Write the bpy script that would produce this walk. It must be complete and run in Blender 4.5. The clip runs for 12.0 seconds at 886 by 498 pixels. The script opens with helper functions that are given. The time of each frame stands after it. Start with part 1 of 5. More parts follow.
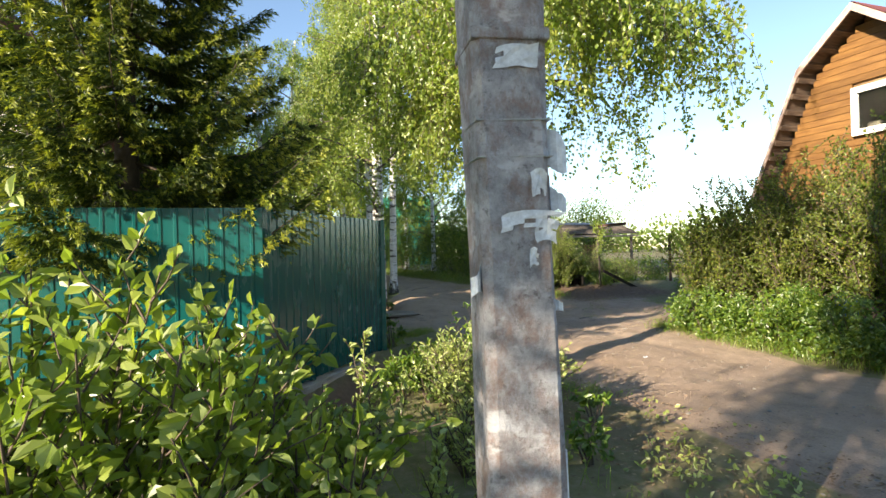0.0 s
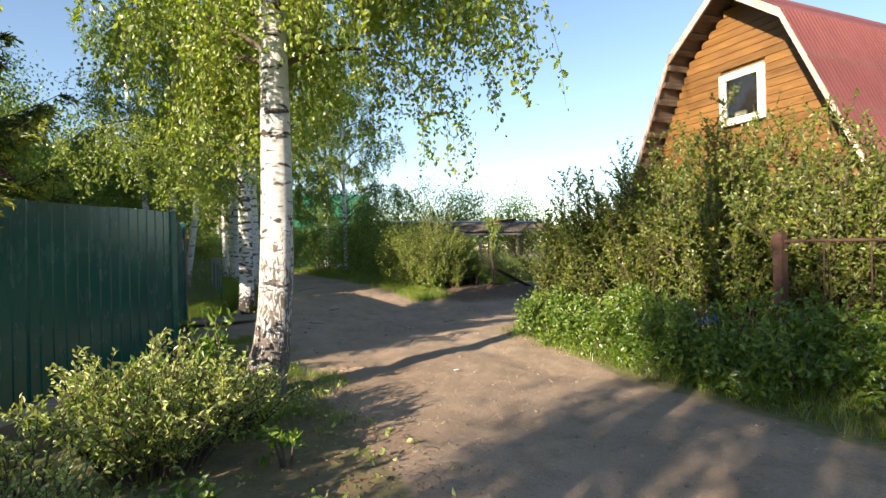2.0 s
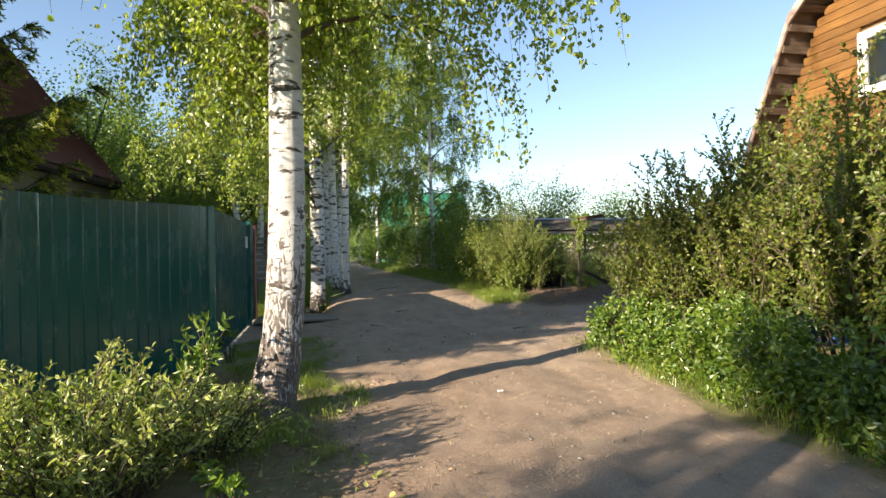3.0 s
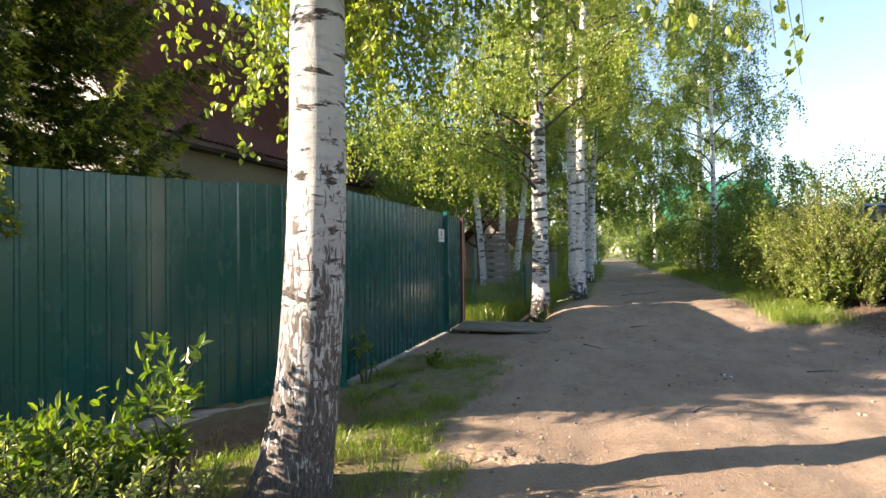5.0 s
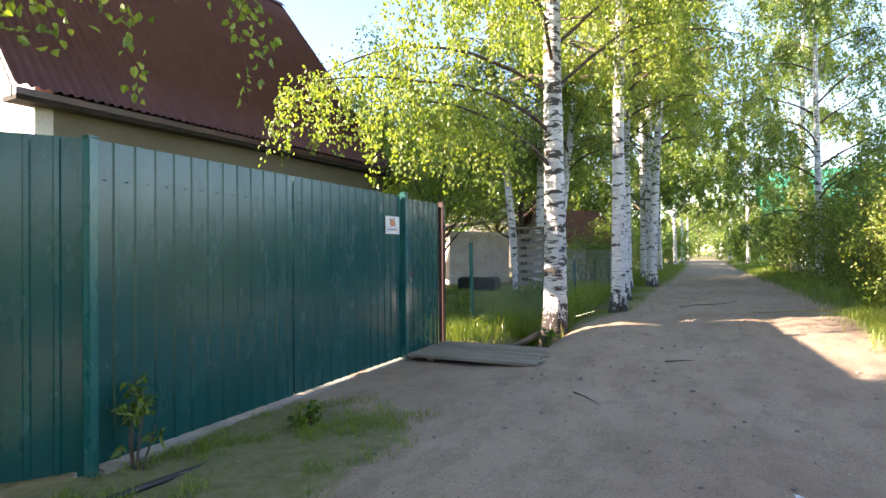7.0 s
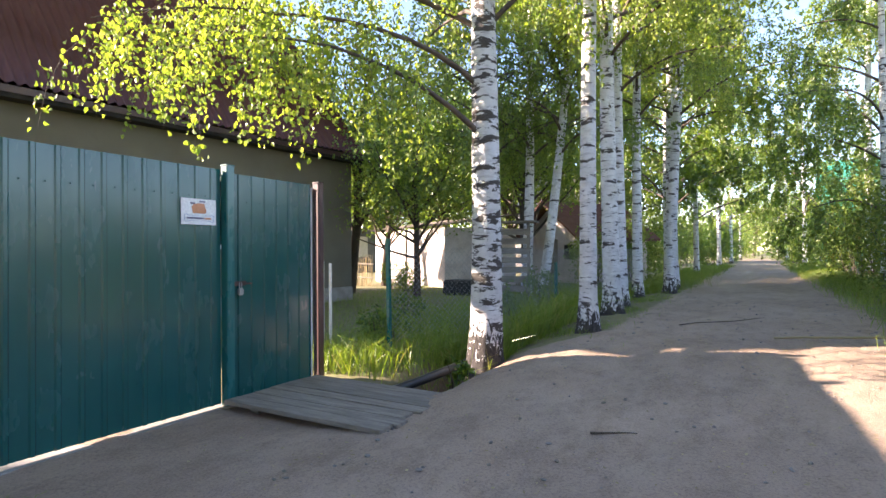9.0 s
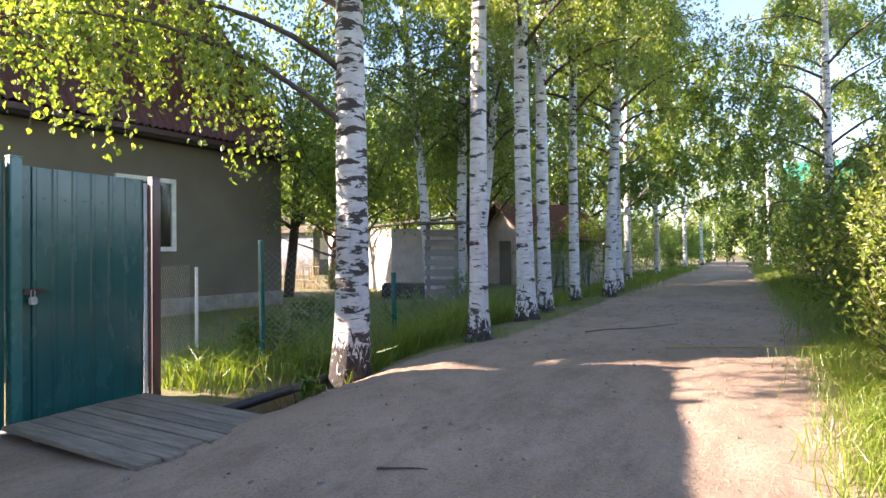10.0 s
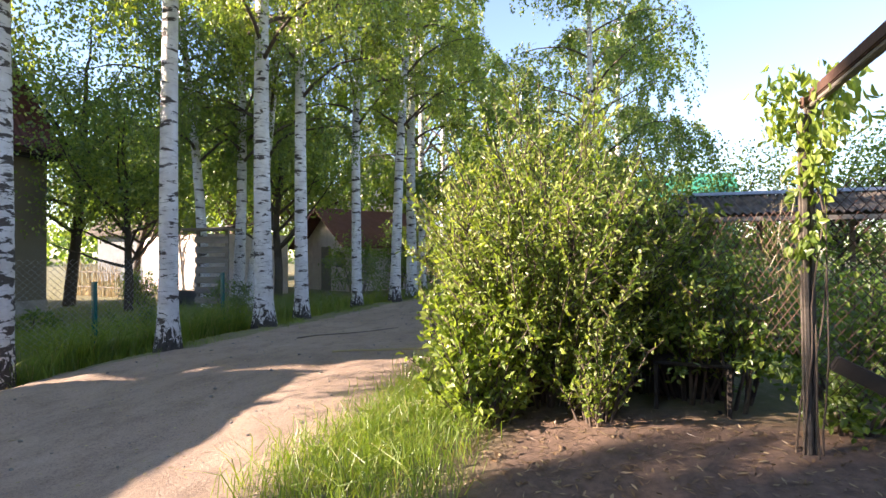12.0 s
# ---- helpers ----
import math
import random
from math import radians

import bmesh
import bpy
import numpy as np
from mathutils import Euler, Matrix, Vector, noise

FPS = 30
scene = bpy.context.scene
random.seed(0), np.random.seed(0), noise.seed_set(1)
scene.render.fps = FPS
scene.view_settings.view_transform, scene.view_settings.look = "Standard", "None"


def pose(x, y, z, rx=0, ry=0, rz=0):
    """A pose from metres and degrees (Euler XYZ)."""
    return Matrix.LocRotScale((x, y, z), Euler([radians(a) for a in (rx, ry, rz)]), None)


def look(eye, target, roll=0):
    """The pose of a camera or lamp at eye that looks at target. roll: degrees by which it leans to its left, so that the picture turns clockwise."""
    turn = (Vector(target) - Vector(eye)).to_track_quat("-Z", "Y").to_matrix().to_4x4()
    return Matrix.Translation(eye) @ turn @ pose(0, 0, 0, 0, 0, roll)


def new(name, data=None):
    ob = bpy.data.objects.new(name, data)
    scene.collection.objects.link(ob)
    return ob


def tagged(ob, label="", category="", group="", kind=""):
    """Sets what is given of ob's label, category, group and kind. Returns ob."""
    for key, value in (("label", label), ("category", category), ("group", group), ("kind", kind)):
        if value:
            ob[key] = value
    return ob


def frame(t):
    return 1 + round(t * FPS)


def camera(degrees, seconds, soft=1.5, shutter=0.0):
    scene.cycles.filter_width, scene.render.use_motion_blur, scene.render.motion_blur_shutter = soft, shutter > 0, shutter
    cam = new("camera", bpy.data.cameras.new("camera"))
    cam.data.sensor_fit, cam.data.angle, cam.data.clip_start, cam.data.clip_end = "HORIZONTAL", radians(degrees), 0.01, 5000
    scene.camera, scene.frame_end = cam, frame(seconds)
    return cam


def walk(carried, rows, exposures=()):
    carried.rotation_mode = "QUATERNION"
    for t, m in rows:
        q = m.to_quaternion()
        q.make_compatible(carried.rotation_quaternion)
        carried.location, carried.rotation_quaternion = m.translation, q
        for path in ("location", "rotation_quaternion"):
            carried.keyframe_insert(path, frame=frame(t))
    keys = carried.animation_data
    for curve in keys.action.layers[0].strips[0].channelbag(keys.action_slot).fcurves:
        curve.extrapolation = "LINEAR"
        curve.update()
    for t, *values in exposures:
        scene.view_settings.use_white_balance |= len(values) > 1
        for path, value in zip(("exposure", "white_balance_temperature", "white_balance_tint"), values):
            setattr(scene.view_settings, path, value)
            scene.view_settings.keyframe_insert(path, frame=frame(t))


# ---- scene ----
cam = camera(77.8, 12.0)
METRES, EYE, TILT, LEAN, TURN = 16.0, 1.5, 0.0, 0.0, -19.1
ROWS = [
    (0.0, 0.0, 0.0, 0.0, 0.01, 0.35, 1.37),
    (0.5, 0.0349, 0.0108, -0.0011, -2.57, 0.28, 1.32),
    (1.0, 0.0674, 0.0228, -0.0016, -4.83, 0.13, 1.34),
    (1.5, 0.0986, 0.0401, -0.0031, -4.77, 0.15, 1.31),
    (2.0, 0.1282, 0.0625, -0.0043, -4.57, 0.09, 1.3),
    (2.5, 0.1507, 0.0885, -0.0044, -0.55, 0.17, 1.11),
    (3.0, 0.1702, 0.1237, -0.0058, 6.1, 0.21, 1.04),
    (3.5, 0.1846, 0.1587, -0.0072, 16.4, 0.39, 0.89),
    (5.5, 0.196, 0.3412, -0.0116, 39.69, 0.48, 0.58),
    (6.0, 0.1936, 0.3918, -0.0128, 43.07, 0.4, 0.48),
    (6.5, 0.1881, 0.4366, -0.0122, 43.36, 0.41, 0.51),
    (7.0, 0.1797, 0.4836, -0.0116, 44.14, 0.36, 0.41),
    (9.0, 0.1592, 0.6632, -0.0118, 49.16, 0.25, 0.34),
    (9.5, 0.1673, 0.7039, -0.0119, 48.73, 0.34, 0.39),
    (10.0, 0.1859, 0.7445, -0.0117, 47.8, 0.41, 0.41),
    (10.5, 0.2145, 0.7737, -0.0093, 41.16, 0.44, 0.37),
    (11.0, 0.2486, 0.7971, -0.0085, 36.74, 0.72, 0.38),
    (11.5, 0.2773, 0.8187, -0.0079, 34.05, 0.67, 0.37),
    (12.0, 0.3057, 0.8266, -0.008, 36.1, 0.75, 0.22),
]
walk(cam, [(t, pose(0, 0, EYE, TILT, LEAN, TURN) @ pose(METRES * x, METRES * y, METRES * z, 90 + pitch, roll, yaw)) for t, x, y, z, yaw, pitch, roll in ROWS],
     [(0.0, 1.62, 6900, 11), (1.0, 1.45, 7000, 12), (2.5, 1.47, 7000, 12), (3.5, 1.57, 7100, 13), (5.5, 2.27, 7150, 20), (7.0, 2.78, 7100, 22), (9.5, 2.66, 6750, 27), (10.5, 2.50, 6750, 28), (12.0, 2.32, 6800, 25)])

# ---- light ----
SUN_WAY = Vector((0.89 * 0.93, 0.455 * 0.93, -0.337)).normalized()
world = bpy.data.worlds.new("sky")
scene.world = world
world.use_nodes = True
sky = world.node_tree.nodes.new("ShaderNodeTexSky")
sky.sky_type = "NISHITA"
sky.sun_disc = False
sky.sun_elevation = radians(20)
sky.sun_rotation = math.atan2(-SUN_WAY.x, -SUN_WAY.y)
sky.air_density, sky.dust_density, sky.ozone_density = 1.0, 0.2, 2.2
back = world.node_tree.nodes["Background"]
back.inputs["Strength"].default_value = 0.094
world.node_tree.links.new(sky.outputs["Color"], back.inputs["Color"])
sun_data = bpy.data.lights.new("sun", "SUN")
sun_data.energy, sun_data.angle, sun_data.color = 5.0, radians(0.55), (1.0, 0.885, 0.71)
sun = new("sun", sun_data)
sun.matrix_world = look(Vector((0, 0, 40)) - SUN_WAY * 40, Vector((0, 0, 40)))

rng = np.random.default_rng(7)


# ---- materials ----
def material(name):
    m = bpy.data.materials.new(name)
    m.use_nodes = True
    nt = m.node_tree
    return m, nt, nt.nodes["Principled BSDF"]


def node(nt, kind, **values):
    n = nt.nodes.new(kind)
    for k, v in values.items():
        n.inputs[k].default_value = v
    return n


def ramp(nt, source, stops):
    r = nt.nodes.new("ShaderNodeValToRGB")
    e = r.color_ramp.elements
    while len(e) < len(stops):
        e.new(0.5)
    for i, (p, c) in enumerate(stops):
        e[i].position = p
        e[i].color = (*c, 1) if len(c) == 3 else c
    nt.links.new(source, r.inputs["Fac"])
    return r.outputs["Color"]


def coords(nt, scale=(1, 1, 1), kind="Object"):
    tc = nt.nodes.new("ShaderNodeTexCoord")
    mp = nt.nodes.new("ShaderNodeMapping")
    mp.inputs["Scale"].default_value = scale
    nt.links.new(tc.outputs[kind], mp.inputs["Vector"])
    return mp.outputs["Vector"]


def noise_of(nt, vector, scale, detail=4.0, rough=0.6):
    n = node(nt, "ShaderNodeTexNoise", Scale=scale, Detail=detail, Roughness=rough)
    nt.links.new(vector, n.inputs["Vector"])
    return n.outputs["Fac"]


def mix(nt, fac, a, b, mode="MIX"):
    m = nt.nodes.new("ShaderNodeMix")
    m.data_type, m.blend_type = "RGBA", mode
    for slot, v in ((0, fac), (6, a), (7, b)):
        if hasattr(v, "is_output"):
            nt.links.new(v, m.inputs[slot])
        elif slot == 0:
            m.inputs[0].default_value = v
        else:
            m.inputs[slot].default_value = (*v, 1)
    return m.outputs[2]


def bump(nt, height, bsdf, strength=0.4, distance=0.01):
    b = node(nt, "ShaderNodeBump", Strength=strength, Distance=distance)
    nt.links.new(height, b.inputs["Height"])
    nt.links.new(b.outputs["Normal"], bsdf.inputs["Normal"])


def mottled(name, dark, light, scale=6.0, rough=0.8, metallic=0.0, grain=40.0, stretch=(1, 1, 1), relief=0.3, spread=0.0, space="Object"):
    """A surface with large stains, fine grain and relief."""
    m, nt, bsdf = material(name)
    v = coords(nt, stretch, space)
    big = noise_of(nt, v, scale, 5)
    fine = noise_of(nt, v, grain, 6, 0.7)
    c = ramp(nt, big, [(0.3, dark), (0.7, light)])
    g = ramp(nt, fine, [(0.3, (0.72, 0.72, 0.72)), (0.7, (1.12, 1.12, 1.12))])
    c = mix(nt, 1.0, c, g, "MULTIPLY")
    if spread:
        info = nt.nodes.new("ShaderNodeObjectInfo")
        t = ramp(nt, info.outputs["Random"], [(0, (1 - spread,) * 3), (1, (1 + spread,) * 3)])
        c = mix(nt, 1.0, c, t, "MULTIPLY")
    nt.links.new(c, bsdf.inputs["Base Color"])
    bsdf.inputs["Roughness"].default_value = rough
    bsdf.inputs["Metallic"].default_value = metallic
    bump(nt, fine, bsdf, relief, 0.006)
    return m


def leaf_material(name, stops, through_light=0.45, gloss=0.06):
    """A thin leaf: reflects and lets light through; each leaf has its own tint."""
    m = bpy.data.materials.new(name)
    m.use_nodes = True
    nt = m.node_tree
    nt.nodes.clear()
    out = nt.nodes.new("ShaderNodeOutputMaterial")
    geo = nt.nodes.new("ShaderNodeNewGeometry")
    c = ramp(nt, geo.outputs["Random Per Island"], stops)
    patch = ramp(nt, noise_of(nt, coords(nt, (1, 1, 1)), 1.3, 2), [(0.3, (0.75, 0.82, 0.75)), (0.7, (1.15, 1.1, 1.0))])
    c = mix(nt, 1.0, c, patch, "MULTIPLY")
    dif = nt.nodes.new("ShaderNodeBsdfDiffuse")
    tra = nt.nodes.new("ShaderNodeBsdfTranslucent")
    glo = node(nt, "ShaderNodeBsdfGlossy", Roughness=0.42)
    warm = mix(nt, 1.0, c, (1.5, 1.55, 0.72), "MULTIPLY")
    nt.links.new(c, dif.inputs["Color"])
    nt.links.new(warm, tra.inputs["Color"])
    m1 = node(nt, "ShaderNodeMixShader", Fac=through_light)
    nt.links.new(dif.outputs[0], m1.inputs[1])
    nt.links.new(tra.outputs[0], m1.inputs[2])
    m2 = node(nt, "ShaderNodeMixShader", Fac=gloss)
    nt.links.new(m1.outputs[0], m2.inputs[1])
    nt.links.new(glo.outputs[0], m2.inputs[2])
    nt.links.new(m2.outputs[0], out.inputs["Surface"])
    return m


def bark_birch(name, foot_top, foot_most, crack, scarred=0.55, crust_dark=(0.05, 0.042, 0.038), crust_pale=(0.20, 0.165, 0.145)):
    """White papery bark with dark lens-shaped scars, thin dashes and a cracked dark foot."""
    m, nt, bsdf = material(name)
    v = coords(nt)
    dash = noise_of(nt, coords(nt, (4.5, 4.5, 46)), 1.2, 3, 0.5)
    scar_node = node(nt, "ShaderNodeTexNoise", Scale=1.5, Detail=5.0, Roughness=0.62, Distortion=0.35)
    nt.links.new(coords(nt, (2.9, 2.9, 9.0)), scar_node.inputs["Vector"])
    scar = scar_node.outputs["Fac"]
    fine = noise_of(nt, coords(nt, (20, 20, 60)), 3.0, 5, 0.7)
    white = ramp(nt, noise_of(nt, v, 7, 5), [(0.3, (0.70, 0.68, 0.665)), (0.65, (0.90, 0.89, 0.88))])
    tan = ramp(nt, noise_of(nt, coords(nt, (1.2, 1.2, 3)), 2.0, 4), [(0.52, (0, 0, 0)), (0.77, (0.45, 0.45, 0.45))])
    white = mix(nt, tan, white, (0.52, 0.43, 0.37))
    grey = ramp(nt, noise_of(nt, coords(nt, (3, 3, 14)), 1.7, 5, 0.7), [(0.54, (0, 0, 0)), (0.66, (0.45, 0.45, 0.45))])
    white = mix(nt, grey, white, (0.36, 0.34, 0.335))
    c = mix(nt, ramp(nt, dash, [(0.66, (0, 0, 0)), (0.69, (0.9, 0.9, 0.9))]), white, (0.07, 0.058, 0.05))
    dark = ramp(nt, fine, [(0.3, (0.03, 0.025, 0.022)), (0.7, (0.13, 0.11, 0.095))])
    c = mix(nt, ramp(nt, scar, [(scarred, (0, 0, 0)), (scarred + 0.035, (1, 1, 1))]), c, dark)
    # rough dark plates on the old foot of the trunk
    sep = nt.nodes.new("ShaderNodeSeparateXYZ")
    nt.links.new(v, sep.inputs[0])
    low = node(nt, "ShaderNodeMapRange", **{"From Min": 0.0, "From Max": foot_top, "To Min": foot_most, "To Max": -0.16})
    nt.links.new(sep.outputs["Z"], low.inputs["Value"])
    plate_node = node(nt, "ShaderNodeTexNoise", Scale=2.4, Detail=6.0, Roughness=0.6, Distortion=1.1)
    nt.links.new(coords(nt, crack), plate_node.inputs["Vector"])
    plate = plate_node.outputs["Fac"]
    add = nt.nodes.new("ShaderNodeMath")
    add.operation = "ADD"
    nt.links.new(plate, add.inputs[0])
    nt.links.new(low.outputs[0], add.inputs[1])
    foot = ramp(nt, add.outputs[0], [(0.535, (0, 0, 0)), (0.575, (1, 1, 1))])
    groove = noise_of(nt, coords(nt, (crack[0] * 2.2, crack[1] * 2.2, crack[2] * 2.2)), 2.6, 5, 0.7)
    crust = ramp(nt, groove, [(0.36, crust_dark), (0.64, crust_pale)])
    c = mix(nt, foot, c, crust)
    nt.links.new(c, bsdf.inputs["Base Color"])
    bsdf.inputs["Roughness"].default_value = 0.75
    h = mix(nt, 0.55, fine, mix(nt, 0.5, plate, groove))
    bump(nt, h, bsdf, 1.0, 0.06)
    return m


def painted_metal(name, colour, rough=0.32, wear=(0.10, 0.11, 0.10), coat=0.5):
    m, nt, bsdf = material(name)
    v = coords(nt, (1, 1, 0.35))
    big = noise_of(nt, v, 2.2, 6, 0.65)
    c = mix(nt, ramp(nt, big, [(0.35, (0, 0, 0)), (0.75, (1, 1, 1))]), colour, tuple(min(1, k * 1.25 + 0.004) for k in colour))
    scratch = ramp(nt, noise_of(nt, coords(nt, (9, 9, 1.2)), 5, 6, 0.75), [(0.70, (0, 0, 0)), (0.78, (1, 1, 1))])
    c = mix(nt, scratch, c, wear)
    nt.links.new(c, bsdf.inputs["Base Color"])
    r = ramp(nt, noise_of(nt, v, 5, 4), [(0.3, (rough - 0.07,) * 3), (0.7, (rough + 0.12,) * 3)])
    nt.links.new(r, bsdf.inputs["Roughness"])
    bsdf.inputs["Coat Weight"].default_value = coat
    bsdf.inputs["Specular IOR Level"].default_value = 0.4
    bsdf.inputs["Coat Roughness"].default_value = 0.16
    bump(nt, noise_of(nt, coords(nt, (1.5, 1.5, 0.8)), 2.5, 2), bsdf, 0.06, 0.02)
    return m


def ground_material():
    """Packed sandy soil, turning to mossy turf where the 'turf' attribute says so."""
    m, nt, bsdf = material("soil")
    v = coords(nt)
    big = noise_of(nt, v, 0.55, 6, 0.6)
    mid = noise_of(nt, coords(nt, (1.0, 0.55, 1.0)), 3.6, 8, 0.74)
    fine = noise_of(nt, v, 60.0, 6, 0.75)
    sand = ramp(nt, big, [(0.3, (0.285, 0.200, 0.142)), (0.7, (0.40, 0.298, 0.222))])
    sand = mix(nt, ramp(nt, mid, [(0.33, (0.7, 0.7, 0.7)), (0.55, (0, 0, 0))]), sand, (0.20, 0.142, 0.10))
    grit = ramp(nt, fine, [(0.25, (0.50, 0.50, 0.50)), (0.5, (1, 1, 1)), (0.78, (1.3, 1.28, 1.22))])
    sand = mix(nt, 1.0, sand, grit, "MULTIPLY")
    turf = ramp(nt, noise_of(nt, v, 9, 6, 0.7), [(0.3, (0.12, 0.12, 0.045)), (0.5, (0.17, 0.16, 0.065)), (0.72, (0.26, 0.20, 0.13))])
    litter = ramp(nt, noise_of(nt, v, 14, 6, 0.8), [(0.3, (0.07, 0.045, 0.03)), (0.7, (0.20, 0.125, 0.085))])
    at = nt.nodes.new("ShaderNodeAttribute")
    at.attribute_name = "turf"
    ragged = nt.nodes.new("ShaderNodeMath")
    ragged.operation = "ADD"
    sub = node(nt, "ShaderNodeMapRange", **{"To Min": -0.45, "To Max": 0.45})
    nt.links.new(mid, sub.inputs["Value"])
    nt.links.new(at.outputs["Fac"], ragged.inputs[0])
    nt.links.new(sub.outputs[0], ragged.inputs[1])
    c = mix(nt, ramp(nt, ragged.outputs[0], [(0.42, (0, 0, 0)), (0.6, (1, 1, 1))]), sand, turf)
    # leaf litter, plus the shade painted along the ditch by the fence
    at2 = nt.nodes.new("ShaderNodeAttribute")
    at2.attribute_name = "litter"
    c = mix(nt, at2.outputs["Fac"], c, litter)
    nt.links.new(c, bsdf.inputs["Base Color"])
    bsdf.inputs["Roughness"].default_value = 0.95
    h = mix(nt, 0.4, mid, fine)
    bump(nt, h, bsdf, 0.65, 0.04)
    return m


def pole_material():
    """Old concrete with rusty and pinkish stains, pits and drips."""
    m, nt, bsdf = material("stained_concrete")
    v = coords(nt)
    base = ramp(nt, noise_of(nt, v, 16, 7, 0.75), [(0.34, (0.19, 0.18, 0.19)), (0.64, (0.47, 0.455, 0.465))])
    rust = ramp(nt, noise_of(nt, coords(nt, (9, 9, 6)), 1.3, 7, 0.78), [(0.47, (0, 0, 0)), (0.62, (0.85, 0.85, 0.85))])
    c = mix(nt, rust, base, (0.25, 0.165, 0.135))
    pit = noise_of(nt, v, 34, 6, 0.78)
    c = mix(nt, ramp(nt, pit, [(0.56, (0, 0, 0)), (0.65, (0.8, 0.8, 0.8))]), c, (0.13, 0.115, 0.11))
    pale = ramp(nt, noise_of(nt, coords(nt, (5, 5, 9)), 1.6, 4, 0.6), [(0.60, (0, 0, 0)), (0.66, (0.6, 0.6, 0.6))])
    c = mix(nt, pale, c, (0.58, 0.59, 0.62))
    nt.links.new(c, bsdf.inputs["Base Color"])
    bsdf.inputs["Roughness"].default_value = 0.92
    bump(nt, mix(nt, 0.4, pit, base), bsdf, 0.9, 0.02)
    return m


def glass_material():
    m, nt, bsdf = material("window_glass")
    bsdf.inputs["Base Color"].default_value = (0.9, 0.95, 0.95, 1)
    bsdf.inputs["Roughness"].default_value = 0.02
    bsdf.inputs["Transmission Weight"].default_value = 1.0
    bsdf.inputs["IOR"].default_value = 1.45
    return m


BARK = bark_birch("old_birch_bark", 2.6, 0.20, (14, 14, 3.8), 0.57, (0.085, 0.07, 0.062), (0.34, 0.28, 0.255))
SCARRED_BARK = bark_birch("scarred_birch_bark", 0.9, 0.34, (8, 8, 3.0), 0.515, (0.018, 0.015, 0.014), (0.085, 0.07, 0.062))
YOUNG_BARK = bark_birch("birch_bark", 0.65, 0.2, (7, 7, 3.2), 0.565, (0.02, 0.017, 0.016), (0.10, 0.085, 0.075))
TWIG = mottled("twig_bark", (0.05, 0.035, 0.025), (0.13, 0.095, 0.07), 8)
DARKBARK = mottled("dark_bark", (0.04, 0.03, 0.022), (0.12, 0.09, 0.065), 5, 0.9, 0, 25, (1, 1, 0.3), 0.8)
BIRCH_LEAF = leaf_material("birch_leaf", [(0.0, (0.135, 0.20, 0.03)), (0.5, (0.225, 0.30, 0.048)), (0.9, (0.315, 0.37, 0.062)), (1.0, (0.40, 0.41, 0.09))], 0.52)
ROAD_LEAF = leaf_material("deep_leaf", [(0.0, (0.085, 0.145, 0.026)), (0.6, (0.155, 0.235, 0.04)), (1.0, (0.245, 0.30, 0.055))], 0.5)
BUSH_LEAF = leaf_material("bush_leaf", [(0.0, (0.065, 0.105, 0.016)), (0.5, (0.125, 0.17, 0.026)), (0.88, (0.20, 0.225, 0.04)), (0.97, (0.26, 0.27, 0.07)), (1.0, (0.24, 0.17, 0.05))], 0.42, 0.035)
# Lighter leaf copy: the sunlit look of the shrubs is in its colour
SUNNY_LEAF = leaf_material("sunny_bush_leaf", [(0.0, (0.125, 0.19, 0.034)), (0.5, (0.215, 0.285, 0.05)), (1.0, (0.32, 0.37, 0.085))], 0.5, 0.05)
HERB_LEAF = leaf_material("herb_leaf", [(0.0, (0.055, 0.115, 0.014)), (0.6, (0.11, 0.19, 0.022)), (1.0, (0.21, 0.275, 0.03))], 0.4)
PALE_LEAF = leaf_material("pale_bush_leaf", [(0.0, (0.17, 0.23, 0.04)), (0.5, (0.27, 0.33, 0.075)), (0.8, (0.40, 0.43, 0.16)), (1.0, (0.58, 0.56, 0.34))], 0.4, 0.06)
WILLOW_LEAF = leaf_material("grey_green_leaf", [(0.0, (0.18, 0.235, 0.06)), (0.6, (0.33, 0.38, 0.115)), (1.0, (0.46, 0.49, 0.20))], 0.38, 0.07)
GRASS = leaf_material("grass_blade", [(0.0, (0.10, 0.165, 0.018)), (0.6, (0.185, 0.27, 0.03)), (0.92, (0.25, 0.29, 0.05)), (1.0, (0.34, 0.28, 0.12))], 0.4)
STRAW = leaf_material("dry_stem", [(0.0, (0.20, 0.15, 0.08)), (1.0, (0.42, 0.34, 0.20))], 0.2)
NEEDLE_TIP = leaf_material("young_needle", [(0.0, (0.15, 0.185, 0.024)), (1.0, (0.33, 0.35, 0.05))], 0.3, 0.04)
NEEDLE = leaf_material("spruce_needle", [(0.0, (0.022, 0.042, 0.012)), (0.6, (0.05, 0.085, 0.016)), (1.0, (0.15, 0.18, 0.025))], 0.25, 0.04)
SOIL = ground_material()
GREEN = painted_metal("green_sheet", (0.001, 0.064, 0.060), 0.21, coat=0.38)
TEAL = painted_metal("teal_paint", (0.004, 0.100, 0.095), 0.26)
MAROON = painted_metal("maroon_paint", (0.055, 0.022, 0.022), 0.45)
RUST = mottled("rusty_iron", (0.05, 0.026, 0.02), (0.125, 0.062, 0.045), 9, 0.85, 0.1)
CONCRETE = mottled("concrete", (0.24, 0.22, 0.19), (0.42, 0.39, 0.35), 4, 0.9, 0, 70, (1, 1, 1), 0.5)
PLASTER = mottled("grey_plaster", (0.155, 0.135, 0.098), (0.20, 0.175, 0.13), 1.2, 0.92, 0, 90, (1, 1, 1), 0.35)
WHITEWALL = mottled("white_plaster", (0.66, 0.61, 0.56), (0.82, 0.78, 0.73), 1.8, 0.85, 0, 30)
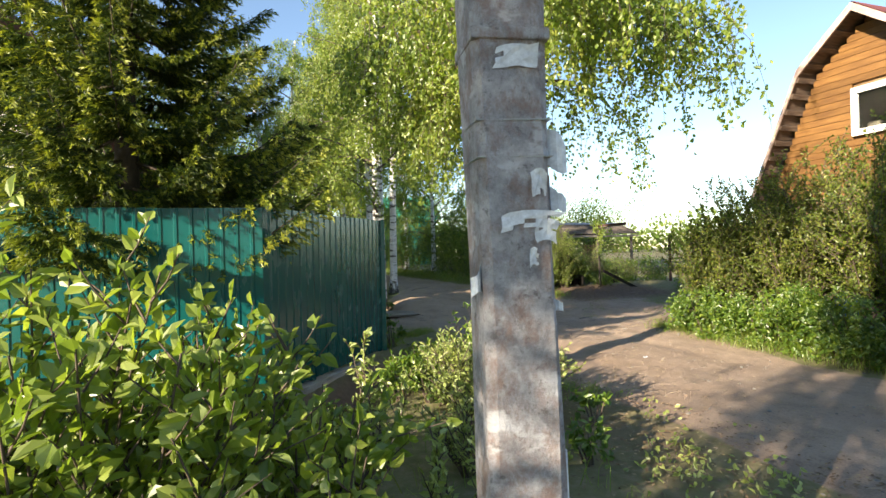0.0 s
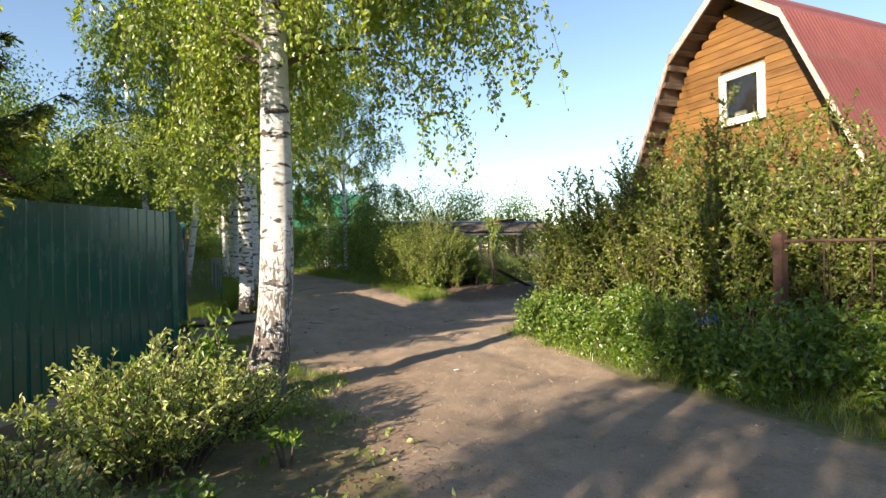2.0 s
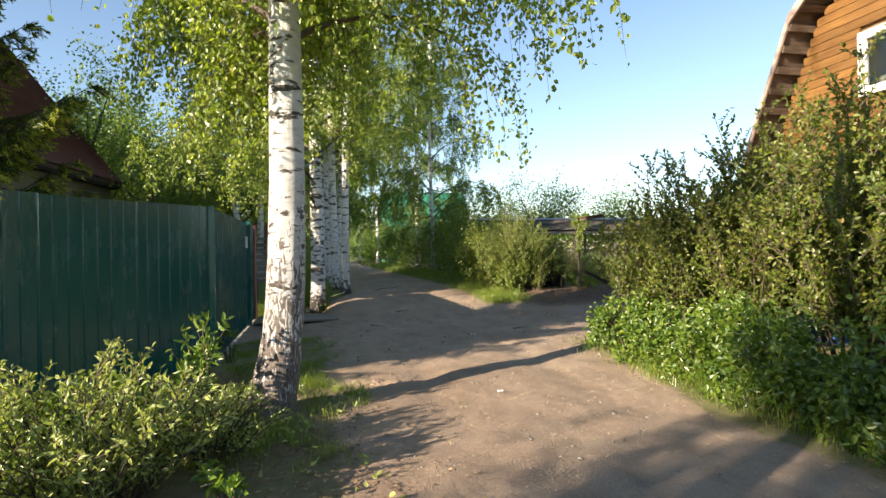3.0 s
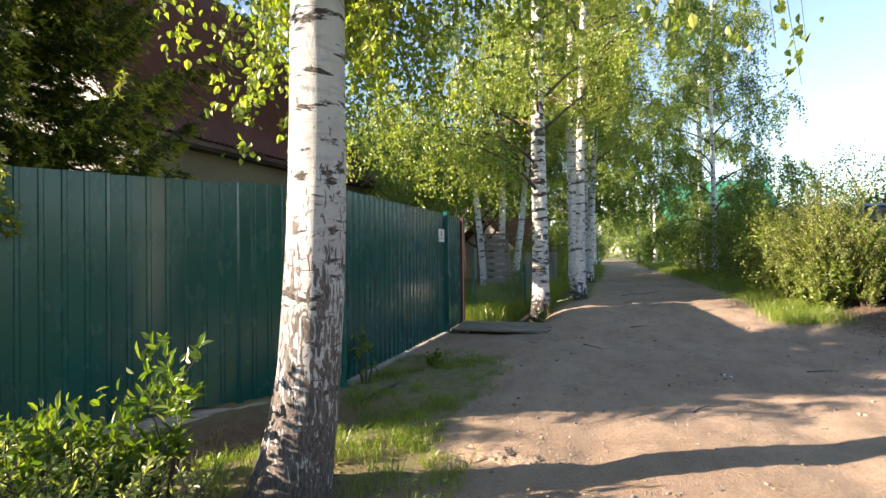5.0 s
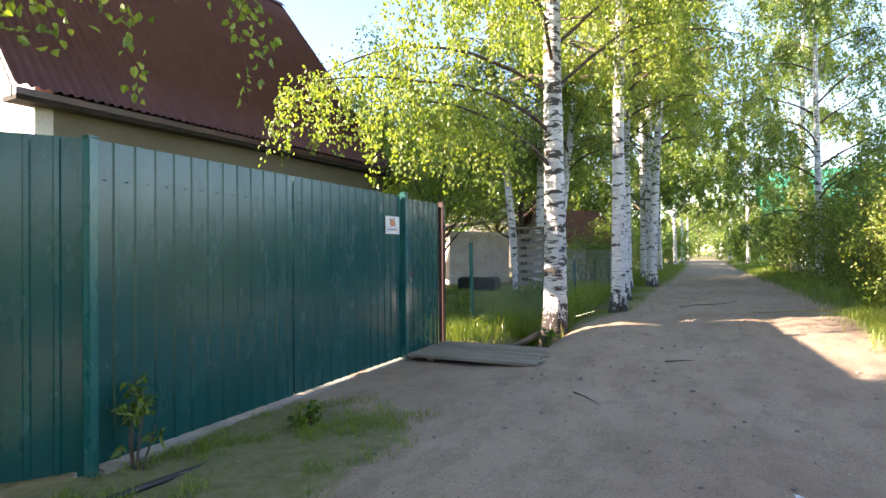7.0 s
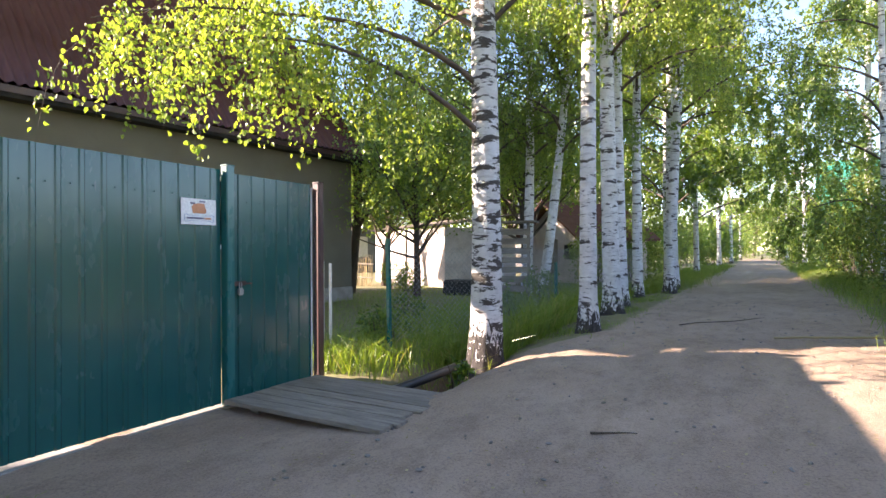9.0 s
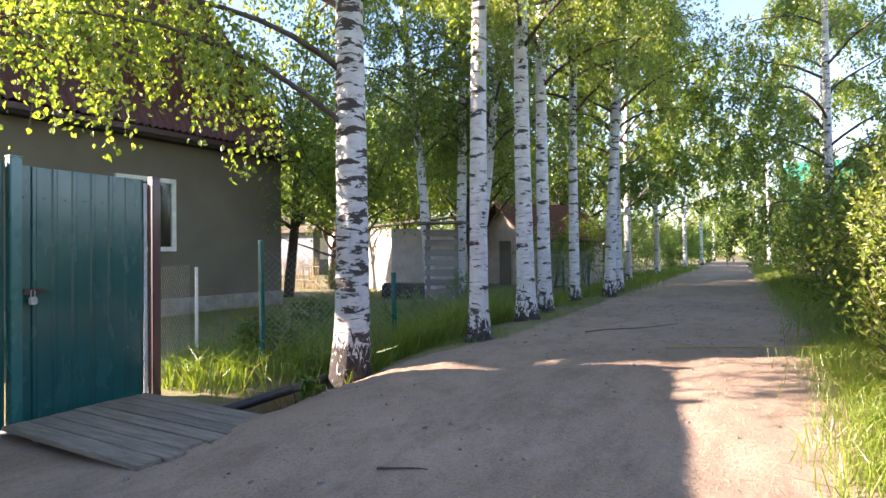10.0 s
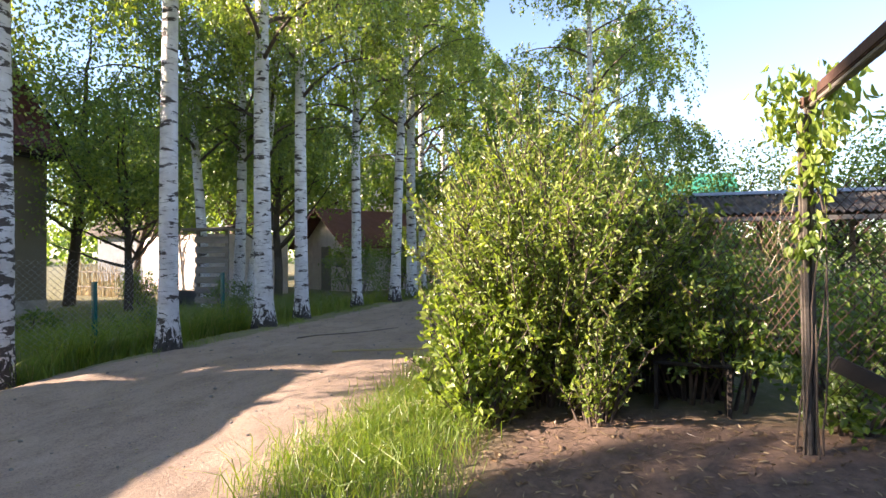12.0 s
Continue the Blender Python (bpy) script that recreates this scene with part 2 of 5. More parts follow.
BRICKWHITE = mottled("white_brick", (0.58, 0.47, 0.42), (0.80, 0.70, 0.64), 3, 0.9, 0, 25)
ROOFBROWN = painted_metal("brown_roofing", (0.10, 0.034, 0.024), 0.7, (0.13, 0.07, 0.05), 0.0)
ROOFRED = painted_metal("red_roofing", (0.16, 0.05, 0.045), 0.5, (0.2, 0.1, 0.085), 0.0)
SLATE = mottled("mossy_slate", (0.06, 0.05, 0.04), (0.17, 0.14, 0.115), 3.5, 0.95, 0, 30)
WHITEPAINT = mottled("white_paint", (0.70, 0.68, 0.64), (0.84, 0.83, 0.80), 5, 0.5)
EAVEWOOD = mottled("eave_wood", (0.07, 0.055, 0.042), (0.15, 0.125, 0.10), 3, 0.9, 0, 26, (8, 1, 8), 0.6, 0.15)
GREYWOOD = mottled("grey_wood", (0.16, 0.135, 0.105), (0.30, 0.26, 0.215), 3, 0.9, 0, 26, (1, 8, 8), 0.6, 0.15)
POLEWOOD = mottled("weathered_pole_wood", (0.25, 0.235, 0.225), (0.46, 0.43, 0.415), 2.5, 0.92, 0, 22, (7, 7, 0.9), 0.9)
PINE = mottled("varnished_pine", (0.13, 0.058, 0.018), (0.255, 0.128, 0.036), 2.2, 0.55, 0, 20, (8, 0.9, 8), 0.35, 0.16)
OLDPINE = mottled("bare_log", (0.17, 0.10, 0.05), (0.34, 0.21, 0.11), 2.2, 0.75, 0, 20, (8, 0.9, 8), 0.5, 0.12)
FASCIA = mottled("pinkish_fascia", (0.42, 0.30, 0.25), (0.58, 0.45, 0.38), 4, 0.7, 0, 22, (1, 1, 1))
POLECONCRETE = pole_material()
STEEL = mottled("grey_steel", (0.30, 0.30, 0.29), (0.5, 0.5, 0.48), 9, 0.4, 0.9)
BLACKPIPE = mottled("black_plastic", (0.012, 0.012, 0.013), (0.03, 0.03, 0.03), 7, 0.4)
STONE = mottled("pebble", (0.16, 0.14, 0.12), (0.36, 0.33, 0.29), 3, 0.9, 0, 20, (1, 1, 1), 0.3, 0.25)
PAPER = mottled("torn_paper", (0.62, 0.64, 0.68), (0.80, 0.82, 0.84), 12, 0.85, 0, 60)
SOFFITWOOD = mottled("brown_soffit_wood", (0.09, 0.06, 0.042), (0.18, 0.125, 0.09), 3, 0.9, 0, 26, (1, 8, 8), 0.5, 0.12)
# Near-black colour for shade (hollow, eave, room behind glass) and for dark timber
DARKHOLLOW = mottled("shade_dark_timber", (0.012, 0.009, 0.007), (0.04, 0.03, 0.022), 6, 0.95)
BLUEPLASTIC = mottled("blue_tarp", (0.03, 0.10, 0.36), (0.06, 0.18, 0.50), 5, 0.5)
GREENNET = mottled("green_netting", (0.01, 0.16, 0.10), (0.03, 0.27, 0.17), 3, 0.8)
BEIGE = mottled("beige_wall", (0.50, 0.42, 0.31), (0.66, 0.57, 0.44), 2.5, 0.85, 0, 30)
GREYSIDING = mottled("grey_siding", (0.13, 0.145, 0.155), (0.19, 0.21, 0.22), 3, 0.7)
GLASS = glass_material()
PRINT_ORANGE = mottled("orange_print", (0.55, 0.22, 0.10), (0.68, 0.30, 0.15), 9, 0.6)
PRINT_DARK = mottled("dark_print", (0.08, 0.08, 0.12), (0.14, 0.12, 0.2), 9, 0.6)
PRINT_BLUE = mottled("blue_print", (0.20, 0.24, 0.42), (0.30, 0.34, 0.52), 9, 0.6)


# ---- mesh helpers ----
def mesh_np(name, verts, faces, smooth=False):
    """A mesh from arrays: verts (n, 3), faces (m, k)."""
    verts, faces = np.asarray(verts, np.float32), np.asarray(faces, np.int32)
    me = bpy.data.meshes.new(name)
    k = faces.shape[1]
    me.vertices.add(len(verts))
    me.vertices.foreach_set("co", verts.ravel())
    me.loops.add(faces.size)
    me.loops.foreach_set("vertex_index", faces.ravel())
    me.polygons.add(len(faces))
    me.polygons.foreach_set("loop_start", np.arange(0, faces.size, k, dtype=np.int32))
    me.polygons.foreach_set("use_smooth", np.full(len(faces), smooth))
    me.update(calc_edges=True)
    return me


def put(name, me, mat, parent=None, label="", at=None):
    """One mesh object, at top level or as a part of its parent."""
    ob = new(name, me)
    if mat and not me.materials:
        me.materials.append(mat)
    if parent:
        ob.parent = parent
    if at is not None:
        ob.matrix_basis = at
    if label:
        ob["label"] = label
    return ob


def part(name, bm, mat, parent, label="", at=None):
    me = bpy.data.meshes.new(name)
    bm.to_mesh(me)
    bm.free()
    return put(name, me, mat, parent, label, at)


def thing(name, m, label, category, group="", kind=""):
    ob = new(name)
    ob.matrix_basis = m
    ob.empty_display_size = 0.2
    return tagged(ob, label, category, group, kind)


def box_bm(x0, y0, z0, x1, y1, z1, bevel=0.0):
    bm = bmesh.new()
    bmesh.ops.create_cube(bm, size=1, matrix=Matrix.LocRotScale(((x0 + x1) / 2, (y0 + y1) / 2, (z0 + z1) / 2), None, (x1 - x0, y1 - y0, z1 - z0)))
    if bevel:
        bmesh.ops.bevel(bm, geom=bm.edges, offset=bevel, segments=2, affect="EDGES")
    return bm


def tubes_np(lines, sides=6):
    """Tapered tubes: lines of (points (n, 3), radii (n,)); returns verts, faces."""
    V, F, base = [], [], 0
    ang = np.linspace(0, 2 * np.pi, sides, endpoint=False)
    for pts, rad in lines:
        pts = np.asarray(pts, float)
        tan = np.gradient(pts, axis=0)
        tan /= np.linalg.norm(tan, axis=1, keepdims=True) + 1e-9
        ref = np.array([1.0, 0.0, 0.0]) if abs(tan[0][0]) < 0.8 else np.array([0.0, 1.0, 0.0])
        u = np.cross(tan, ref)
        u /= np.linalg.norm(u, axis=1, keepdims=True) + 1e-9
        w = np.cross(tan, u)
        r = np.asarray(rad, float)[:, None, None]
        ring = pts[:, None, :] + r * (np.cos(ang)[None, :, None] * u[:, None, :] + np.sin(ang)[None, :, None] * w[:, None, :])
        n = len(pts)
        V.append(ring.reshape(-1, 3))
        i = np.arange(n - 1)[:, None] * sides
        j = np.arange(sides)[None, :]
        k = (j + 1) % sides
        F.append(np.stack([i + j, i + k, i + sides + k, i + sides + j], -1).reshape(-1, 4) + base)
        base += n * sides
    return np.concatenate(V), np.concatenate(F)


def tubes(name, lines, mat, parent, sides=6, label=""):
    v, f = tubes_np(lines, sides)
    return put(name, mesh_np(name, v, f, True), mat, parent, label)


def unit(a):
    return a / (np.linalg.norm(a, axis=1, keepdims=True) + 1e-9)


def leaf_cloud(P, length, width, droop=0.6, fold=0.15, fine=False, axis=None, flat=0.0):
    """Leaves at the points P: folded blades with random turns, hanging by droop; fine gives rounder leaves."""
    n = len(P)
    a = rng.normal(size=(n, 3))
    a[:, 2] -= droop * 2
    if axis is not None:
        a = a * 0.45 + axis
    a = unit(a)
    s = unit(np.cross(a, rng.normal(size=(n, 3)) * (1 if flat == 0 else 0.6) + np.array([-0.55, -0.3, 0.8]) * flat))
    up = np.cross(s, a)
    L = (length * rng.uniform(0.6, 1.25, n))[:, None]
    W = (width * rng.uniform(0.7, 1.2, n))[:, None]
    if fine:
        rows = [P, P + a * L * 0.3 + s * W * 0.46 + up * W * fold, P + a * L * 0.68 + s * W * 0.36 + up * W * fold, P + a * L - up * L * 0.12,
                P + a * L * 0.68 - s * W * 0.36 + up * W * fold, P + a * L * 0.3 - s * W * 0.46 + up * W * fold]
        V = np.stack(rows, 1).reshape(-1, 3)
        b = np.arange(n)[:, None] * 6
        F = np.concatenate([b + np.array([[0, 1, 2, 3]]), b + np.array([[0, 3, 4, 5]])])
        return V, F
    V = np.stack([P, P + a * L * 0.42 + s * W * 0.5 + up * W * fold, P + a * L, P + a * L * 0.42 - s * W * 0.5 + up * W * fold], 1).reshape(-1, 3)
    F = np.arange(n)[:, None] * 4 + np.array([[0, 1, 2, 3]])
    return V, F


def leaves(name, P, length, width, mat, parent, droop=0.6, fine=False, label="", axis=None, flat=0.0):
    v, f = leaf_cloud(np.asarray(P), length, width, droop, 0.15, fine, axis, flat)
    ob = put(name, mesh_np(name, v, f), mat, parent, label)
    ob["kind"] = "stuff"
    return ob


def smooth(x, a, b):
    t = np.clip((np.asarray(x, float) - a) / (b - a), 0, 1)
    return t * t * (3 - 2 * t)


def wobble(x, y, s, seed=0.0):
    """Cheap smooth unevenness from a few sines."""
    return (np.sin(x * s + 1.3 + seed) * np.cos(y * s * 0.83 + seed * 2.1) + 0.5 * np.sin(x * s * 2.3 - y * s * 1.9 + seed) + 0.3 * np.cos(x * s * 4.7 + y * s * 4.1 + seed * 3)) / 1.8


def ditch_line(x, y):
    """Distance from the ditch that runs before the slanting fence."""
    ux, uy = 0.61, 0.79
    return (x - 0.35) * uy - (y - 5.6) * ux


def ground_z(x, y):
    x, y = np.asarray(x, float), np.asarray(y, float)
    z = 0.30 * smooth(y, 10.0, 16.5) * smooth(x, 2.6, 4.2)
    z = z + 0.12 * smooth(y, 14.0, 18.0) * (1 - smooth(x, 2.6, 4.2))
    z = z + 0.12 * smooth(x, 7.3, 9.0) * smooth(y, 11.5, 14.5) * (1 - smooth(y, 14.5, 17))
    edge = smooth(x, 6.6, 7.6) * (1 - smooth(y, 6.5, 8.6)) + smooth(x, 7.2, 8.2) * smooth(y, 16, 18)
    z = z + 0.10 * edge
    # ditches
    z = z - 0.48 * np.exp(-((x - 3.02 + 0.3 * smooth(y, 14.6, 16.0)) / 0.27) ** 2) * smooth(y, 13.1, 13.45) * (1 - smooth(y, 26, 30))
    d = ditch_line(x, y)
    z = z - 0.55 * np.exp(-((d - 0.20) / 0.42) ** 2) * (1 - smooth(y, 6.8, 8.2)) * smooth(y, 1.0, 2.5)
    # wheel tracks and unevenness
    track = np.exp(-((x - 4.55 - 0.05 * (y - 10)) / 0.22) ** 2) + np.exp(-((x - 6.0 - 0.03 * (y - 10)) / 0.22) ** 2)
    z = z - 0.03 * track * smooth(y, 4, 7)
    z = z + 0.018 * wobble(x, y, 1.7) + 0.008 * wobble(x, y, 5.1, 2.0)
    return z


def gz(x, y):
    return float(ground_z(x, y))


# ---- ground ----
def turf_mask(x, y):
    shift = 0.85 * smooth(y, 14.4, 16.5) + 0.15 * smooth(y, 24, 42)
    left = 1 - smooth(x - shift, 3.0, 3.7)
    bare = smooth(y, 9.6, 10.8) * (1 - smooth(y, 13.2, 13.7)) * smooth(x, 1.6, 2.0)
    left = left * (1 - bare)
    right_edge = 6.35 + 0.55 * smooth(y, 4.5, 8.0) + 0.35 * smooth(y, 12, 15) - 0.15 * smooth(y, 20, 40)
    right = smooth(x, right_edge - 0.25, right_edge + 0.45)
    gap = smooth(y, 8.2, 9.0) * (1 - smooth(y, 12.6, 14.0)) * (1 - smooth(x, 9.5, 11.0))
    right = right * (1 - 0.65 * gap)
    left = np.maximum(left, smooth(y, 62, 85))
    return np.clip(np.maximum(left, right) + 0.08 * wobble(x, y, 2.9), 0, 1)


def litter_shade_mask(x, y):
    m = smooth(x, 7.9, 8.5) * smooth(y, 12.2, 13.0) * (1 - smooth(y, 14.4, 15.2)) * (1 - smooth(x, 11, 12))
    m2 = 0.85 * np.exp(-(((x - 2.9) / 0.75) ** 2 + ((y - 4.6) / 2.2) ** 2)) * (0.6 + 0.6 * wobble(x, y, 4.3))
    d = ditch_line(x, y)
    # shade on the ditch floor at the fence foot, painted in litter brown
    ditch_shade = np.exp(-((d - 0.15) / 0.6) ** 4) * (1 - smooth(y, 7.4, 8.4)) * smooth(y, 0.5, 2.5)
    m4 = np.exp(-((x - 2.95) / 0.4) ** 2) * smooth(y, 13.1, 13.5) * (1 - smooth(y, 22, 28))
    return np.clip(m + m2 + ditch_shade + m4, 0, 1)


def build_ground():
    def axis(lo, hi, a, b, step):
        far = lambda s, e: s + (e - s) * (np.geomspace(1, 401, 26) - 1)[1:] / 400
        return np.concatenate([far(a, lo)[::-1], np.arange(a, b, step), far(b, hi)])
    xs, ys = axis(-900, 900, -3.0, 12.0, 0.065), axis(-500, 1500, -3.0, 24.0, 0.075)
    X, Y = np.meshgrid(xs, ys, indexing="ij")
    x, y = X.ravel(), Y.ravel()
    z = ground_z(x, y)
    dirt = 1 - turf_mask(x, y)
    clods = np.array([noise.noise((a * 9, b * 9, 0.0)) + 0.6 * noise.noise((a * 21, b * 21, 4.0)) if -3 < a < 12 and -3 < b < 24 else 0.0 for a, b in zip(x, y)])
    z = z + clods * (0.013 * dirt + 0.018 * (1 - dirt))
    n, m = len(xs), len(ys)
    i = np.arange(n - 1)[:, None] * m
    j = np.arange(m - 1)[None, :]
    F = np.stack([i + j, i + m + j, i + m + j + 1, i + j + 1], -1).reshape(-1, 4)
    me = mesh_np("ground", np.stack([x, y, z], 1), F, True)
    for name, values in (("turf", turf_mask(x, y)), ("litter", litter_shade_mask(x, y))):
        me.attributes.new(name, "FLOAT", "POINT").data.foreach_set("value", values.astype(np.float32))
    tagged(put("ground", me, SOIL), "sandy dirt lane with turf verges and ditches", "ground", kind="structure")


build_ground()


# ---- metal fence and gates ----
def sheet_bm(width, height, period=0.146, depth=0.011, z0=0.0, slant=0.0):
    """Profiled sheet along x: wide flats with narrow ribs, a folded top edge; faces look to -y."""
    prof, x = [], 0.0
    rib = 0.022
    while x < width - 1e-4:
        for dx, d in ((0, 0), (period - 2 * rib, 0), (period - 1.55 * rib, -depth), (period - 0.45 * rib, -depth)):
            if x + dx < width:
                prof.append((x + dx, d))
        x += period
    prof.append((width, 0))
    bm = bmesh.new()
    zs = (z0, z0 + height * 0.33, z0 + height * 0.66, z0 + height)
    rows = [[bm.verts.new((px, d + 0.003 * math.sin(px * 2.2 + z * 1.7), z + slant * px)) for px, d in prof] for z in zs]
    for r0, r1 in zip(rows, rows[1:]):
        for k in range(len(prof) - 1):
            bm.faces.new((r0[k], r0[k + 1], r1[k + 1], r1[k]))
    # folded back of the sheet
    back = [[bm.verts.new((px, 0.010, z + slant * px)) for px in (0.0, width)] for z in (zs[0], zs[-1])]
    bm.faces.new((back[0][0], back[1][0], back[1][1], back[0][1]))
    bm.faces.new([*rows[-1], back[1][1], back[1][0]])
    bm.faces.new([*reversed(rows[0]), back[0][0], back[0][1]])
    for i, k in ((0, 0), (-1, 1)):
        col = [r[i] for r in rows] + [back[1][k], back[0][k]]
        bm.faces.new(col if i else list(reversed(col)))
    return bm


def bolts(parent, width, z, period, y=-0.016):
    bm0 = bmesh.new()
    bmesh.ops.create_cone(bm0, cap_ends=True, segments=8, radius1=0.007, radius2=0.005, depth=0.006, matrix=pose(0, 0, 0, 90))
    me = bpy.data.meshes.new("bolt")
    bm0.to_mesh(me)
    bm0.free()
    x = period * 0.35
    while x < width:
        put("bolt", me, GREEN, parent, "", pose(x, y, z))
        x += period


def frame_at(a, b):
    """Pose with x running from a to b on the ground."""
    d = math.degrees(math.atan2(b[1] - a[1], b[0] - a[0]))
    return pose(a[0], a[1], 0, 0, 0, d), math.hypot(b[0] - a[0], b[1] - a[1])


CORNER, POST1, POST2, POST3, FENCE_END = (0.10, 6.02), (1.905, 8.475), (1.90, 10.32), (1.90, 12.28), (1.90, 13.46)
FENCE_TOP = 2.02


def fence_run(a, b, label, panels, foot=True):
    m, w = frame_at(a, b)
    fence = thing("metal_fence", m, label, "fence")
    step = w / panels
    for k in range(panels):
        sheet = part("sheet", sheet_bm(step - 0.004, FENCE_TOP - 0.02 - 0.01 * (k % 2), z0=0.02), GREEN, fence, "", pose(k * step, -0.002 * (k % 2), 0))
        bolts(sheet, step, FENCE_TOP - 0.27, 0.23)
        bolts(sheet, step, 0.3, 0.23)
    for k in range(panels + 1):
        part("post", box_bm(-0.03, 0.02, -0.1, 0.03, 0.08, FENCE_TOP - 0.05, 0.004), TEAL, fence, "", pose(min(max(k * step, 0.04), w - 0.04), 0, 0))
    for z in (0.35, 1.72):
        part("rail", box_bm(0, 0.02, z, w, 0.045, z + 0.04), TEAL, fence)
    if foot:
        base = tagged(part("concrete_kerb", box_bm(-0.05, -0.10, -0.5, w, 0.12, -0.02, 0.02), CONCRETE, None, "", m), "grey concrete footing under the green metal fence", "kerb")
    return fence


fence_run(CORNER, POST1, "dark green profiled metal fence along the ditch", 3)
fence_run((-6.5, 6.75), CORNER, "green profiled metal fence in full sun beside the spruce", 6)


def gate_leaf(a, b, label, top, lock=False):
    m, w = frame_at(a, b)
    gate = thing("gate_leaf", m, label, "gate", "green metal gates")
    sheet = part("sheet", sheet_bm(w - 0.012, top - 0.03, z0=0.03), GREEN, gate)
    bolts(sheet, w, top - 0.24, 0.146)
    bolts(sheet, w, 0.35, 0.23)
    for x in (0.0, w - 0.05):
        part("stile", box_bm(x, 0.014, 0.04, x + 0.04, 0.05, top - 0.03, 0.004), TEAL, gate)
    for z in (0.12, top - 0.12):
        part("rail", box_bm(0.04, 0.014, z, w - 0.05, 0.045, z + 0.04), TEAL, gate)
    if lock:
        latch = part("latch", box_bm(0.04, -0.035, 1.02, 0.17, -0.018, 1.06, 0.004), RUST, gate, "rusty sliding latch")
        part("bolt_rod", box_bm(0.13, -0.05, 1.03, 0.22, -0.035, 1.045, 0.004), RUST, latch)
        v, f = tubes_np([([(0.085, -0.045, 1.0), (0.085, -0.045, 1.045), (0.098, -0.045, 1.055), (0.111, -0.045, 1.045), (0.111, -0.045, 1.0)], [0.004] * 5)], 8)
        lock_body = part("padlock", box_bm(0.07, -0.06, 0.94, 0.126, -0.03, 1.0, 0.008), STEEL, gate, "grey steel padlock")
        put("shackle", mesh_np("shackle", v, f, True), STEEL, lock_body)
    return gate


gate_leaf((1.90, 8.52), POST2, "closed dark green profiled metal gate leaf", FENCE_TOP)
gate_leaf((1.90, 10.33), (1.90, 12.30), "closed dark green metal gate leaf with warning sign", FENCE_TOP)
gate_leaf((1.90, 12.36), (1.90, 13.38), "green metal wicket gate closed with a padlock", FENCE_TOP - 0.02, True)


def gate_post(name, x, y, w, top, mat, label):
    post = thing(name, pose(x, y, 0), label, "post")
    part("shaft", box_bm(-w / 2, -w / 2, -0.3, w / 2, w / 2, top, 0.006), mat, post)
    part("cap", box_bm(-w / 2 - 0.004, -w / 2 - 0.004, top, w / 2 + 0.004, w / 2 + 0.004, top + 0.012, 0.003), mat, post)
    return post


gate_post("gate_post", 1.925, 8.47, 0.06, FENCE_TOP, TEAL, "square teal painted steel gate post")
gate_post("gate_post", 1.93, 12.34, 0.08, FENCE_TOP + 0.03, TEAL, "square teal painted steel gate post")
gate_post("gate_post", 1.92, 13.46, 0.08, FENCE_TOP + 0.0, MAROON, "dark maroon painted steel end post of wicket")
hinge_post = gate_post("white_post", 1.86, 13.405, 0.035, FENCE_TOP - 0.06, WHITEPAINT, "thin white strip behind the wicket edge")
tagged(part("gate_sill", box_bm(1.80, 8.50, -0.3, 2.0, 13.44, 0.012, 0.02), CONCRETE, None), "pale concrete sill under the green gates", "kerb")


def warning_sign():
    s = thing("warning_sign", pose(1.905, 11.905, 1.54, 0, 0, 90) @ Matrix.Diagonal((0.80, 1, 0.70, 1)), "white sign with orange dog print on the gate", "sign")
    part("plate", box_bm(0, -0.022, 0, 0.40, -0.016, 0.30, 0.002), WHITEPAINT, s)
    pts = [(0.13, 0.13), (0.27, 0.13), (0.285, 0.17), (0.26, 0.22), (0.27, 0.245), (0.20, 0.25), (0.135, 0.235), (0.115, 0.20)]
    part("dog_head", prism_bm(pts, "y", -0.025, -0.023), PRINT_ORANGE, s, "orange printed blot")
    for x, w, mat in ((0.06, 0.07, PRINT_DARK), (0.14, 0.11, PRINT_DARK), (0.26, 0.08, PRINT_ORANGE)):
        part("lettering_bar", box_bm(x, -0.0255, 0.065, x + w, -0.0235, 0.085), mat, s)
    part("lettering_bar", box_bm(0.20, -0.0255, 0.262, 0.27, -0.0235, 0.278), PRINT_DARK, s)
    part("eye_mark", box_bm(0.10, -0.0258, 0.235, 0.15, -0.0238, 0.255, 0.004), PRINT_DARK, s)
    bone = [(0.05, 0.12), (0.03, 0.10), (0.04, 0.075), (0.03, 0.05), (0.05, 0.03), (0.075, 0.045), (0.2, 0.045), (0.33, 0.045), (0.35, 0.03), (0.37, 0.05), (0.36, 0.075), (0.37, 0.10), (0.35, 0.12), (0.325, 0.105), (0.2, 0.105), (0.075, 0.105), (0.05, 0.12)]
    tubes("bone_outline", [([(x, -0.0235, z) for x, z in bone], [0.0025] * len(bone))], PRINT_BLUE, s, 5)



def plank_deck():
    deck = thing("plank_deck", pose(0, 0, 0), "weathered grey plank footbridge before the wicket", "footbridge")
    y = 12.22
    widths = [0.16, 0.15, 0.17, 0.15, 0.16, 0.15, 0.16]
    for k, w in enumerate(widths):
        x1 = 3.62 + 0.04 * math.sin(k * 2.3)
        bm = box_bm(2.02, y + 0.003, 0.0, x1, y + w - 0.003, 0.035, 0.005)
        part("plank", bm, GREYWOOD, deck, "", pose(0, 0, 0.055 + 0.004 * math.sin(k * 5)))
        y += w
    for x in (2.25, 3.3):
        part("bearer", box_bm(x, 12.3, -0.18, x + 0.09, 13.25, 0.053), GREYWOOD, deck)


